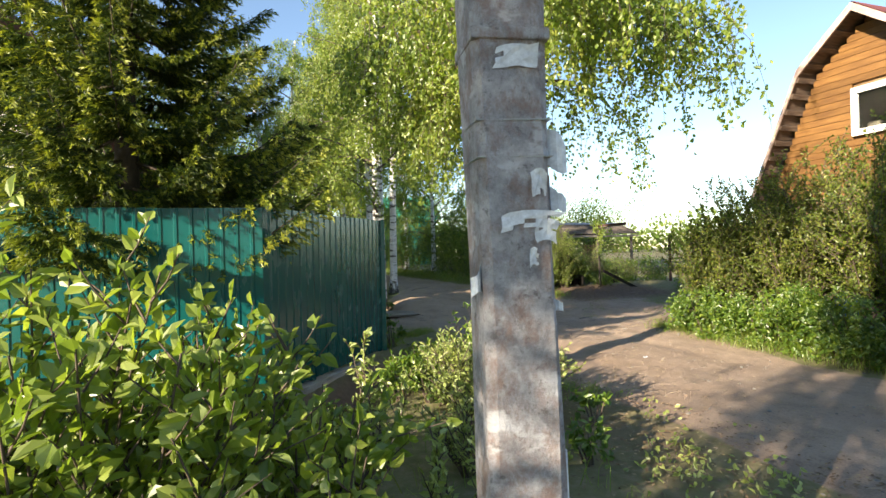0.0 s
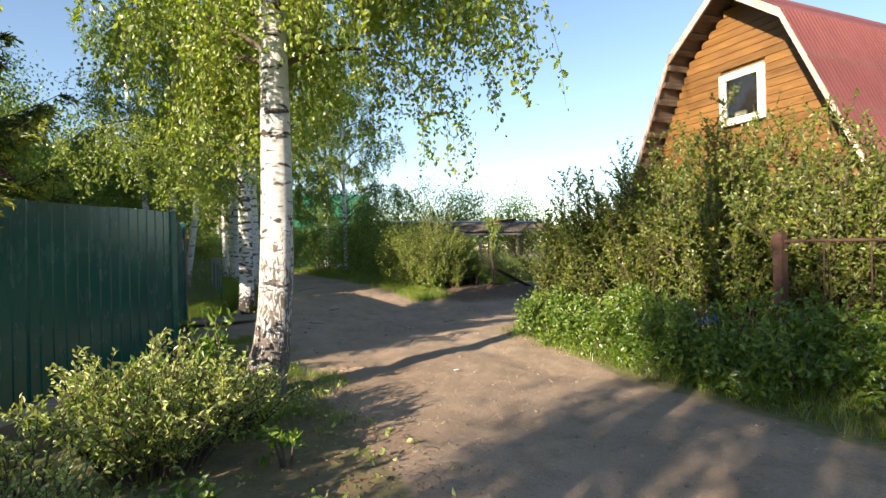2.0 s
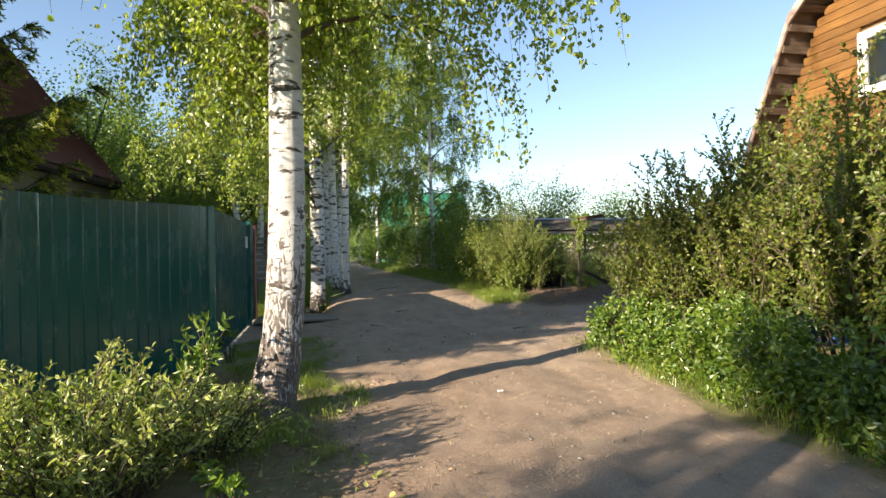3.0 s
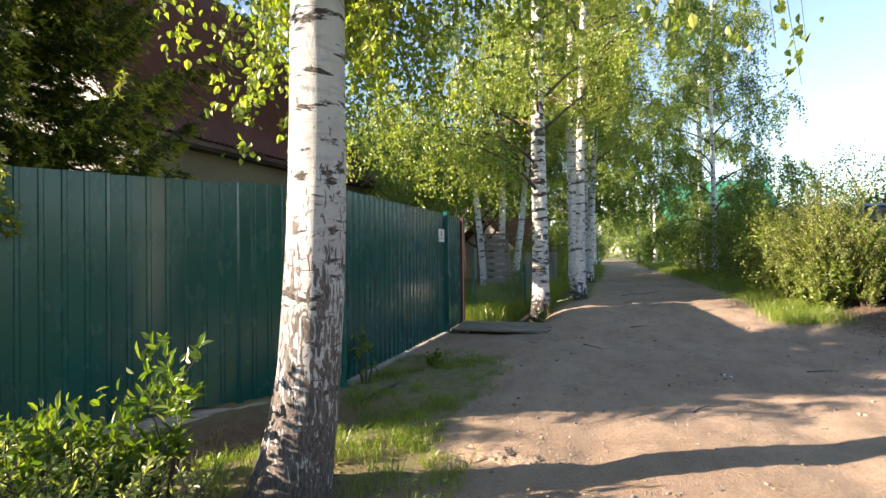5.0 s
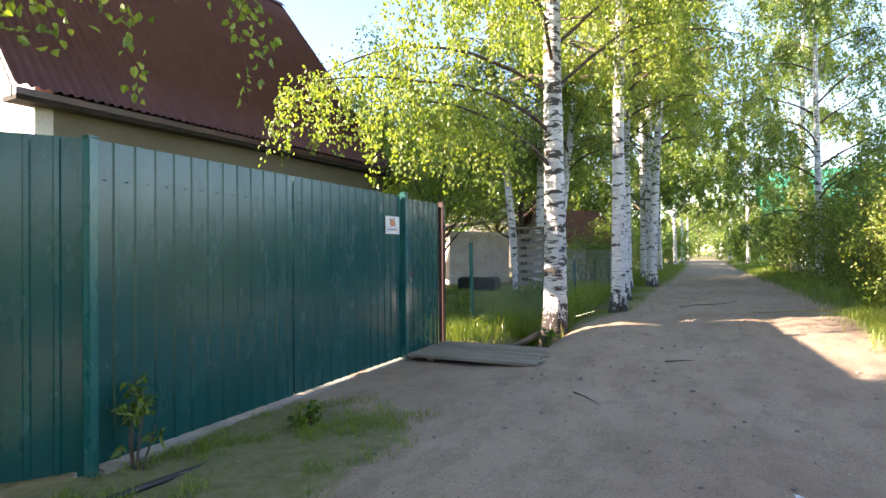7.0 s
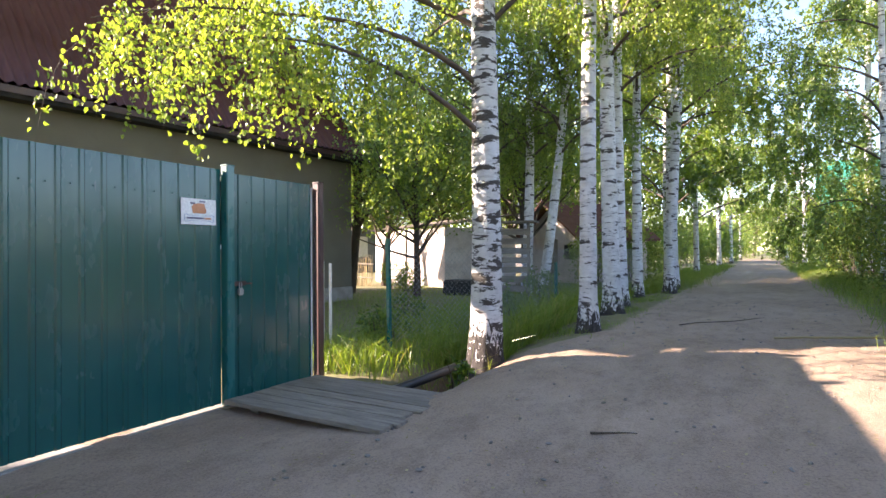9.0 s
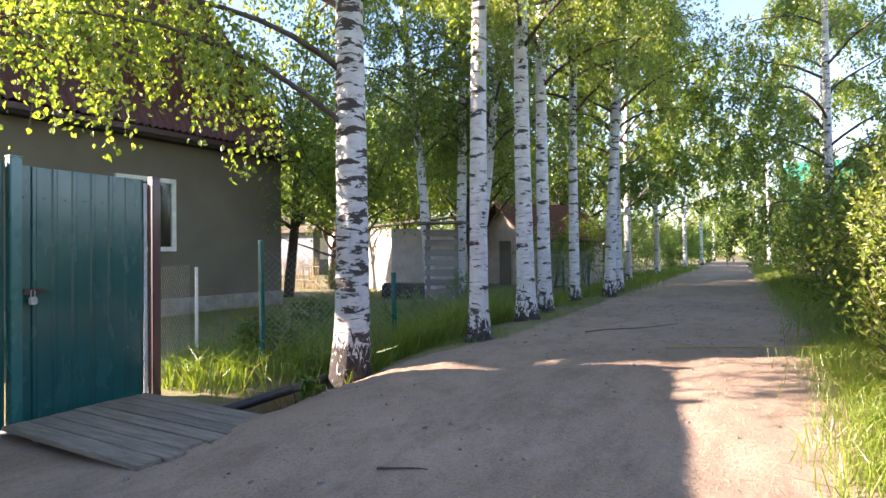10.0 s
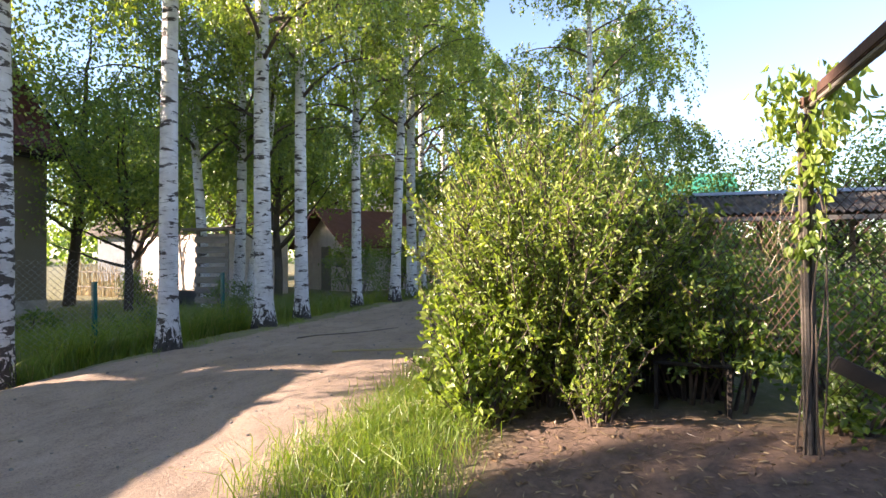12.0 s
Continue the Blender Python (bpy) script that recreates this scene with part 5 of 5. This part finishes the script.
for x, y, hh, sp in ((5.0, 100.0, 9.0, 4.0), (8.6, 104.0, 10.0, 4.5)):
    broadleaf(x, y, hh, sp, 0.22, 5000, 0.26, ROAD_LEAF, "tree where the lane bends away", 0.06)


def far_woods(n):
    """Belts of tree crowns round the horizon."""
    P = []
    for k in range(150):
        a = k / 150 * 6.283 + rng.uniform(-0.02, 0.02)
        r = rng.uniform(95, 150)
        c = np.array([5 + r * math.sin(a), 12 + r * math.cos(a), 0])
        h = rng.uniform(6, 10)
        q = rng.normal(size=(n // 150, 3)) * np.array([3.2, 3.2, h * 0.28])
        q[:, 2] = np.clip(q[:, 2] + h * 0.5, 0.3, h)
        P.append(c + q)
    v, f = leaf_cloud(np.concatenate(P), 1.1, 0.95, 0.2)
    tagged(put("far_woods", mesh_np("far_woods", v, f), ROAD_LEAF), "distant green woods round the gardens", "woods", kind="stuff")


far_woods(45000)
# ---- grass ----
def grass(name, n, box, keep, length, label, mat=None, upright=1.6):
    x, y = rng.uniform(box[0], box[1], n), rng.uniform(box[2], box[3], n)
    ok = rng.random(n) < keep(x, y)
    x, y = x[ok], y[ok]
    P = np.stack([x, y, ground_z(x, y) - 0.01], 1)
    L = length * rng.uniform(0.5, 1.3, len(x))
    a = unit(np.stack([rng.normal(size=len(x)) * 0.45, rng.normal(size=len(x)) * 0.45, np.full(len(x), upright)], 1))
    s = unit(np.cross(a, rng.normal(size=(len(x), 3))))
    bend = np.stack([rng.normal(size=len(x)), rng.normal(size=len(x)), np.full(len(x), -0.5)], 1) * 0.35
    w = np.clip(0.012 * L, 0.0022, 0.006)[:, None]
    L = L[:, None]
    mid = P + a * L * 0.55
    tip = P + (a + bend) * L
    V = np.stack([P - s * w, P + s * w, mid + s * w * 0.8, mid - s * w * 0.8, tip + s * w * 0.1, tip - s * w * 0.1], 1).reshape(-1, 3)
    b = np.arange(len(x))[:, None] * 6
    F = np.concatenate([b + np.array([[0, 1, 2, 3]]), b + np.array([[3, 2, 4, 5]])])
    tagged(put(name, mesh_np(name, V, F), mat or GRASS), label, "grass", kind="stuff")


tuft = lambda x, y: smooth(wobble(x, y, 3.1, 1.0) + 0.6 * wobble(x, y, 7.7, 2.0), -0.1, 0.7)
grass("grass", 30000, (2.0, 3.5, 6.3, 10.6), lambda x, y: tuft(x, y) * turf_mask(x, y), 0.09, "short patchy grass before the gates")
grass("grass", 9000, (2.2, 3.7, 4.6, 7.0), lambda x, y: tuft(x, y) * 0.8, 0.14, "grass tufts round the birch foot")
grass("grass", 26000, (1.0, 3.45, 13.7, 24.0), lambda x, y: (0.3 + 0.7 * tuft(x, y)) * (1 - 0.85 * smooth(x, 2.55, 2.8) * (1 - smooth(y, 14.6, 15.6))), 0.42, "tall grass along the ditch and netting")
grass("grass", 22000, (-4.0, 1.6, 13.8, 25.0), lambda x, y: 0.7 + 0.3 * tuft(x, y), 0.13, "lawn grass in the yard")
grass("grass", 22000, (6.9, 8.6, 13.2, 17.0), lambda x, y: turf_mask(x, y) * (1 - smooth(x, 7.7, 8.4)) * 0.9, 0.22, "bright sunlit grass by the big bush")
grass("grass", 26000, (3.2, 4.7, 14.6, 26.0), lambda x, y: tuft(x, y) * turf_mask(x, y), 0.10, "short worn grass between the birches and the lane")
grass("grass", 14000, (6.6, 7.8, 0.0, 8.6), lambda x, y: turf_mask(x, y) * 0.7, 0.22, "grass at the hedge foot")
grass("grass", 16000, (7.0, 8.4, 17.0, 45.0), lambda x, y: turf_mask(x, y) * 0.8, 0.3, "verge grass along the lane")
grass("grass", 20000, (2.2, 4.9, 24.0, 45.0), lambda x, y: turf_mask(x, y) * 0.8, 0.32, "verge grass along the lane")
grass("grass", 9000, (6.6, 10.5, 8.4, 12.6), lambda x, y: tuft(x, y) * turf_mask(x, y) * 0.8, 0.09, "thin trodden grass in the gap of the hedge")
grass("grass", 9000, (-3.0, 2.2, 0.9, 5.6), lambda x, y: 0.4 * tuft(x, y) + 0.1, 0.22, "grass between the shrubs")

grass("grass", 9000, (0.3, 2.5, 5.0, 8.4), lambda x, y: tuft(x, y) * (1 - smooth(np.abs(ditch_line(x, y) - 0.45), 0.35, 0.8)), 0.16, "ragged grass on the ditch bank")


grass("grass", 4500, (2.3, 3.3, 5.6, 7.4), lambda x, y: tuft(y, x) * 0.8, 0.17, "pale tall grass blades beside the birch")
grass("grass", 7000, (2.55, 3.4, 14.8, 18.5), lambda x, y: 0.35 + 0.65 * tuft(x, y), 0.62, "tall wild grass along the ditch between the birches")


# ---- vine post and netting ----
def vine_post():
    x, y = 9.95, 14.22
    z = gz(x, y)
    p = thing("vine_post", pose(x, y, z, 0, -0.5, 8), "old grey split wooden post wound with creeper", "post")
    for dx, dy, w, top in ((-0.019, 0.0, 0.019, 1.80), (0.020, 0.010, 0.016, 1.87)):
        part("stave", box_bm(dx - w, dy - w, -0.3, dx + w, dy + w, top, 0.01), EAVEWOOD, p)
    stems = [bent((rng.normal() * 0.05, rng.normal() * 0.05, 0), (0, 0, 1), 1.86, 14, (0, 0, 0.3), 0.08) for _ in range(5)]
    for s in stems:
        s[:, :2] = np.clip(s[:, :2] * 0.6, -0.06, 0.06)
    for s in stems:
        tubes("creeper_stem", [(s, np.linspace(0.006, 0.003, 15))], TWIG, p, 5)
    c = []
    for k in range(100):
        h = 0.95 + 1.08 * rng.random() ** 0.55
        r = (0.05 + 0.19 * max(0, h - 1.3)) * rng.uniform(0.6, 1.3)
        a = rng.uniform(0, 6.28)
        centre = np.array([r * math.cos(a), r * math.sin(a), h])
        for q in range(5):
            c.append(centre + rng.normal(size=3) * 0.025)
    leaves("creeper_leaves", np.array(c), 0.07, 0.036, SUNNY_LEAF, p, 0.9, True)
    dry = rng.normal(size=(110, 3)) * np.array([0.04, 0.04, 0.2]) + np.array([-0.12, 0.0, 1.05])
    leaves("dry_straw", dry, 0.11, 0.004, STRAW, p, 0.9)
    beam = thing("top_rail", pose(0, 0, 0), "dark rusty rail resting on the vine post", "beam")
    a, b = Vector((9.96, 14.26, z + 1.87)), Vector((9.92, 12.9, z + 1.87))
    d = (b - a).normalized()
    m = Matrix.Translation(a) @ d.to_track_quat("X", "Z").to_matrix().to_4x4()
    part("rail", box_bm(-0.06, -0.025, -0.03, (b - a).length, 0.025, 0.03, 0.006), RUST, beam, "", m)
    part("lath", box_bm(-0.02, -0.018, -0.055, (b - a).length, 0.018, -0.032, 0.004), GREYWOOD, beam, "", m)
    hang = []
    for k in range(11):
        t = rng.uniform(0.02, 0.5)
        q = a + (b - a) * t
        for _ in range(5):
            hang.append(np.array(q) + np.array([0, 0, -0.10 - 0.12 * rng.random()]) + rng.normal(size=3) * 0.05)
    leaves("creeper_leaves", np.array(hang), 0.07, 0.036, SUNNY_LEAF, beam, 0.7, True)
    far = gate_post("net_post", 13.2, 14.9, 0.07, 1.9, RUST, "rusty iron post at the end of the netting")
    v, f = chain_link((9.98, 14.25), (13.2, 14.9), z + 0.3, z + 1.45, 0.065, 0.0026)
    tagged(put("chain_link_fence", mesh_np("net", v, f), RUST), "rusty chain-link netting beside the vine post", "fence")
    v, f = chain_link((9.93, 14.3), (9.2, 15.9), z + 0.5, z + 1.3, 0.065, 0.0026)
    tagged(put("chain_link_fence", mesh_np("net", v, f), RUST), "rusty chain-link netting hidden in leaves", "fence")
    brace = thing("timber_brace", pose(0, 0, 0), "dark timber brace leaning on the vine post", "brace")
    part("timber", box_bm(0, -0.04, -0.04, 1.3, 0.04, 0.04, 0.008), DARKHOLLOW, brace, "", pose(10.03, 14.16, z + 0.5, 0, 27, -8))


vine_post()


def hollow():
    """An added near-black open box that stands in for the shaded hollow under the bush."""
    x, y = 9.42, 14.70
    z = gz(x, y)
    h = thing("hollow_shade_box", pose(x, y, z - 0.02, 0, 0, -6) @ Matrix.Diagonal((0.6, 0.8, 0.6, 1)), "added near-black box standing in for the shaded hollow under the bush", "crate")
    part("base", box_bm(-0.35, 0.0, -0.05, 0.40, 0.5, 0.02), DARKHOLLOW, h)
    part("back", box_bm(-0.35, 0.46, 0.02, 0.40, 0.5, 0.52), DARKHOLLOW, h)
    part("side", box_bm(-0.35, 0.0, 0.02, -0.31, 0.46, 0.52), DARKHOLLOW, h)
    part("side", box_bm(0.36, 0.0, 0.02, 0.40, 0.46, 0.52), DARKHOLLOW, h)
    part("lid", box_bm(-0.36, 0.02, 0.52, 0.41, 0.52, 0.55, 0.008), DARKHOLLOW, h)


hollow()


def rust_fence():
    p = gate_post("rusty_post", 7.7, 4.05, 0.1, 1.52, RUST, "rusty square iron fence post among the shrubs")
    part("band", box_bm(-0.058, -0.058, 1.36, 0.058, 0.058, 1.46, 0.004), RUST, p)
    r = thing("iron_fence", pose(0, 0, 0), "thin rusty iron railing between the shrubs", "fence")
    tubes("rail", [([(7.7, 4.0, 1.44), (7.6, 2.3, 1.43), (7.5, 0.4, 1.44)], [0.016] * 3)], RUST, r, 8)
    for k in range(8):
        y = 3.6 - k * 0.42
        tubes("bar", [([(7.68 - 0.0585 * (4.0 - y), y, 0.0), (7.7 - 0.0585 * (4.0 - y), y, 1.43)], [0.008] * 2)], RUST, r, 6)


rust_fence()


# ---- sheds and far houses ----
def slate_shed():
    s = thing("slate_shed", pose(0, 0, 0), "low open shed with a mossy corrugated slate roof", "shed")
    for k in range(5):
        for y in (24.3, 27.3):
            part("post", box_bm(10.6 + k * 2.1, y, 0, 10.7 + k * 2.1, y + 0.1, 2.24), GREYWOOD, s)
    put("roof", corrugated((10.4, 24.1, 2.25), (19.4, 24.1, 2.25), (10.4, 25.8, 2.82), 0.16, 0.03, 2, 0.02), SLATE, s)
    put("roof", corrugated((19.4, 27.5, 2.25), (10.4, 27.5, 2.25), (19.4, 25.8, 2.82), 0.16, 0.03, 2, 0.02), SLATE, s)
    part("eave_board", box_bm(10.45, 24.12, 2.1, 19.35, 24.16, 2.2), GREYWOOD, s)
    part("ridge_cap", prism_bm([(25.65, 2.83), (25.8, 2.92), (25.95, 2.83)], "x", 10.38, 19.42), STEEL, s)


slate_shed()


def yard_building():
    s = thing("white_outbuilding", pose(-7.65, 27.12, 0.1, 0, 0, -27.6), "low whitewashed brick outbuilding in the sun", "shed")
    part("wall", box_bm(0, 0, 0.0, 5.2, 3.0, 2.0), BRICKWHITE, s)
    put("roof", corrugated((-0.25, -0.18, 2.05), (5.45, -0.18, 2.05), (-0.25, 3.3, 2.55), 0.15, 0.02, 2), SLATE, s)
    part("downpipe", box_bm(2.6, -0.06, 0.05, 2.65, -0.01, 1.95), GREYWOOD, s)


yard_building()


def gable_shed():
    s = thing("gabled_shed", pose(-0.58, 28.07, 0.2, 0, 0, -30) @ Matrix.Diagonal((0.68, 0.8, 0.82, 1)), "whitewashed brick shed with a brown gabled roof", "shed")
    part("wall", prism_bm([(-2.2, 0), (2.2, 0), (2.2, 2.0), (0, 3.3), (-2.2, 2.0)], "y", 0, 4.0), BRICKWHITE, s)
    for e, sgn in ((-2.7, 1), (2.7, -1)):
        part("roof", prism_bm([(e, 1.75), (e, 1.85), (0, 3.5), (0, 3.38)], "y", -0.6, 4.4), ROOFBROWN, s)
    part("door", box_bm(-0.4, -0.04, 0, 0.5, 0.0, 1.85, 0.01), GREYWOOD, s)
    part("window", box_bm(1.0, -0.03, 1.0, 1.7, 0.0, 1.6, 0.01), DARKHOLLOW, s)


gable_shed()


def far_house(x, y, w, d, wall_h, ridge, mat, roof, label, turn=0):
    h = thing("far_house", pose(x, y, 0, 0, 0, turn), label, "house")
    part("wall", prism_bm([(-w / 2, 0), (w / 2, 0), (w / 2, wall_h), (0, ridge - 0.2), (-w / 2, wall_h)], "y", 0, d), mat, h)
    for e in (-w / 2 - 0.4, w / 2 + 0.4):
        part("roof", prism_bm([(e, wall_h - 0.3), (e, wall_h - 0.15), (0, ridge + 0.05), (0, ridge - 0.12)], "y", -0.4, d + 0.4), roof, h)
    for k in range(2):
        part("window", box_bm(-w / 4 + k * w / 2 - 0.45, -0.05, 1.0, -w / 4 + k * w / 2 + 0.45, 0.0, 2.2, 0.01), WHITEPAINT, h)
    return h


far_house(-7.5, 48.0, 8, 9, 5.0, 9.3, BRICKWHITE, ROOFRED, "far white house with a red roof", 20)
far_house(-14.2, 35.5, 4, 3, 2.8, 4.6, GREYSIDING, SLATE, "grey sided house behind the yard", 90)
far_house(16.5, 52.0, 5, 7, 4.9, 6.9, GREENNET, GREENNET, "far building with a green roof", 90)


def plank_stand():
    s = thing("plank_stand", pose(1.35, 20.0, 0.15, 0, 0, 12), "grey plank stand leaning between the birches", "stand")
    for x in (-0.32, 0.28):
        part("upright", box_bm(x, 0, 0, x + 0.06, 0.06, 1.75, 0.006), GREYWOOD, s)
    for k in range(7):
        part("slat", box_bm(-0.34, -0.025, 0.3 + k * 0.2, 0.36, -0.002, 0.43 + k * 0.2, 0.004), GREYWOOD, s)
    part("top_board", box_bm(-0.5, -0.25, 1.75, 0.5, 0.3, 1.79, 0.006), GREYWOOD, s)


plank_stand()
def wattle_fence(a, b, h):
    """Upright brushwood stakes tied to two rods."""
    m, w = frame_at(a, b)
    m = Matrix.Translation((0, 0, 0.1)) @ m
    f = thing("wattle_fence", m, "dry brown brushwood fence at the end of the yard", "fence")
    lines = []
    for k in range(int(w / 0.035)):
        x, t = k * 0.035 + rng.normal() * 0.01, h * rng.uniform(0.85, 1.08)
        lines.append(([(x, 0, 0), (x + rng.normal() * 0.03, rng.normal() * 0.02, t * 0.6), (x + rng.normal() * 0.05, rng.normal() * 0.03, t)], [0.011, 0.009, 0.006]))
    tubes("brushwood", lines, STRAW, f, 5)["kind"] = "stuff"
    for z in (0.3 * h, 0.75 * h):
        tubes("rod", [([(0, -0.03, z), (w / 2, -0.03, z + 0.02), (w, -0.03, z)], [0.016] * 3)], GREYWOOD, f, 6)


wattle_fence((-8.6, 24.9), (-5.6, 24.3), 1.05)
box = thing("dark_tub", pose(-1.0, 22.4, 0.12), "black garden tub standing on the lawn", "tub")
part("body", box_bm(-0.6, -0.35, 0, 0.6, 0.35, 0.42, 0.05), BLACKPIPE, box)


def blue_barrel():
    b = thing("blue_barrel", pose(9.9, 7.0, 0.1), "blue plastic barrel glimpsed through the shrubs", "barrel")
    pr = [(0.0, 0.27), (0.05, 0.29), (0.3, 0.30), (0.32, 0.31), (0.34, 0.30), (0.62, 0.30), (0.64, 0.31), (0.66, 0.30), (0.9, 0.28), (0.95, 0.22), (0.951, 0.001)]
    v, f = tubes_np([([(0, 0, z) for z, r in pr], [r for z, r in pr])], 24)
    put("body", mesh_np("body", v, f, True), BLUEPLASTIC, b)


blue_barrel()


# ---- small things on the lane ----
def pebbles(n):
    base = bmesh.new()
    bmesh.ops.create_icosphere(base, subdivisions=1, radius=1)
    bv = np.array([v.co[:] for v in base.verts])
    bf = np.array([[v.index for v in f.verts] for f in base.faces])
    base.free()
    V, F = [], []
    for k in range(n):
        x, y = rng.uniform(3.2, 8.0), rng.uniform(2.0, 22.0)
        r = 0.005 + 0.018 * rng.random() ** 4
        s = rng.uniform(0.6, 1.2, 3) * r
        s[2] *= 0.6
        V.append(bv * s * (1 + 0.2 * rng.normal(size=(len(bv), 1))) + np.array([x, y, gz(x, y) + s[2] * 0.4]))
        F.append(bf + k * len(bv))
    tagged(put("pebbles", mesh_np("pebbles", np.concatenate(V), np.concatenate(F)), STONE), "small grey pebbles scattered on the dirt", "stones", kind="stuff")


pebbles(2200)
n = 4200
x, y = rng.uniform(2.6, 7.4, n), rng.uniform(2.0, 20.0, n)
P = np.stack([x, y, ground_z(x, y) + 0.012], 1)
v, f = leaf_cloud(P, 0.035, 0.018, 0.0)
v[:, 2] = np.repeat(P[:, 2], 4) + (v[:, 2] - np.repeat(P[:, 2], 4)) * 0.25
tagged(put("leaf_litter", mesh_np("leaf_litter", v, f), STRAW), "dry leaves and bark bits on the soil", "litter", kind="stuff")


def litter_scrap(x, y, s, label):
    bm = bmesh.new()
    g = [[bm.verts.new((x + (i - 1.5) * s * 0.4 + rng.normal() * s * 0.1, y + (j - 1.5) * s * 0.3 + rng.normal() * s * 0.1, gz(x, y) + 0.015 + abs(rng.normal()) * s * 0.25)) for j in range(4)] for i in range(4)]
    for i in range(3):
        for j in range(3):
            bm.faces.new((g[i][j], g[i + 1][j], g[i + 1][j + 1], g[i][j + 1]))
    tagged(part("litter_scrap", bm, PAPER, None), label, "litter")


litter_scrap(5.73, 9.75, 0.07, "crumpled white plastic scrap on the lane")
litter_scrap(4.95, 6.1, 0.05, "small pale scrap on the lane")
lines = [(bent((6.0 + k * 0.04, 16.35 + 0.02 * k, gz(6, 16.3) + 0.03), (1, 0.16, 0), 1.5, 6, (0, 0, 0), 0.03), [0.012] * 7) for k in range(1)]
tagged(tubes("fallen_stick", lines, STRAW, None, 6), "thin pale stick lying across the lane", "stick")
for x, y, a, L in ((4.9, 17.4, 0.6, 1.6), (6.6, 10.2, 0.3, 0.35), (5.2, 8.3, 1.2, 0.3), (4.2, 11.4, -0.5, 0.35), (4.9, 12.8, 0.2, 0.3)):
    w = bent((x, y, 0.0), (math.cos(a), math.sin(a), 0), L, 6, (0, 0, 0), 0.1)
    w[:, 2] = ground_z(w[:, 0], w[:, 1]) + 0.012
    tagged(tubes("twig", [(w, np.linspace(0.008, 0.003, 7))], TWIG, None, 5), "dark dry twig on the dirt", "twig")


def root_clod(x, y, r):
    bm = bmesh.new()
    bmesh.ops.create_icosphere(bm, subdivisions=4, radius=r)
    for v in bm.verts:
        k = 1 + 0.35 * noise.noise(v.co * (5 / r * 0.3)) + 0.2 * noise.noise(v.co * (14 / r * 0.3))
        v.co = Vector((v.co.x * k * 1.3, v.co.y * k, max(-0.05, v.co.z * k * 0.32)))
    tagged(part("earth_mound", bm, SOIL, None, "", pose(x, y, gz(x, y) - 0.01)), "churned clod of dark earth on the lane", "mound")


root_clod(3.75, 7.0, 0.16)
root_clod(4.0, 6.95, 0.1)


# ---- low weeds on the verge ----
n = 2600
x, y = rng.normal(2.7, 0.6, n), rng.uniform(1.6, 6.4, n)
ok = (x < 3.7) & (rng.random(n) < tuft(x, y))
x, y = x[ok], y[ok]
P = np.stack([x, y, ground_z(x, y) + 0.02 + 0.05 * rng.random(len(x))], 1)
tagged(leaves("weeds", P, 0.05, 0.03, WILLOW_LEAF, None, -0.1, True), "low weeds and seedlings on the trodden verge", "weeds")
n = 2600
x, y = rng.normal(2.9, 0.55, n), rng.uniform(1.6, 6.6, n)
P = np.stack([x, y, ground_z(x, y) + 0.012], 1)
v, f = leaf_cloud(P, 0.05, 0.022, 0.0)
v[:, 2] = np.repeat(P[:, 2], 4) + (v[:, 2] - np.repeat(P[:, 2], 4)) * 0.3
LITTER = leaf_material("fallen_leaf", [(0.0, (0.10, 0.06, 0.035)), (0.7, (0.22, 0.14, 0.085)), (1.0, (0.36, 0.27, 0.17))], 0.1)
tagged(put("fallen_leaves", mesh_np("fallen_leaves", v, f), LITTER), "brown fallen leaves round the birch", "litter", kind="stuff")
n = 2400
x, y = rng.uniform(7.9, 11.0, n), rng.uniform(12.4, 14.6, n)
P = np.stack([x, y, ground_z(x, y) + 0.012], 1)
v, f = leaf_cloud(P, 0.07, 0.02, 0.0)
v[:, 2] = np.repeat(P[:, 2], 4) + (v[:, 2] - np.repeat(P[:, 2], 4)) * 0.3
tagged(put("fallen_leaves", mesh_np("fallen_leaves", v, f), LITTER), "brown leaf mould and dry stalks under the bush", "litter", kind="stuff")
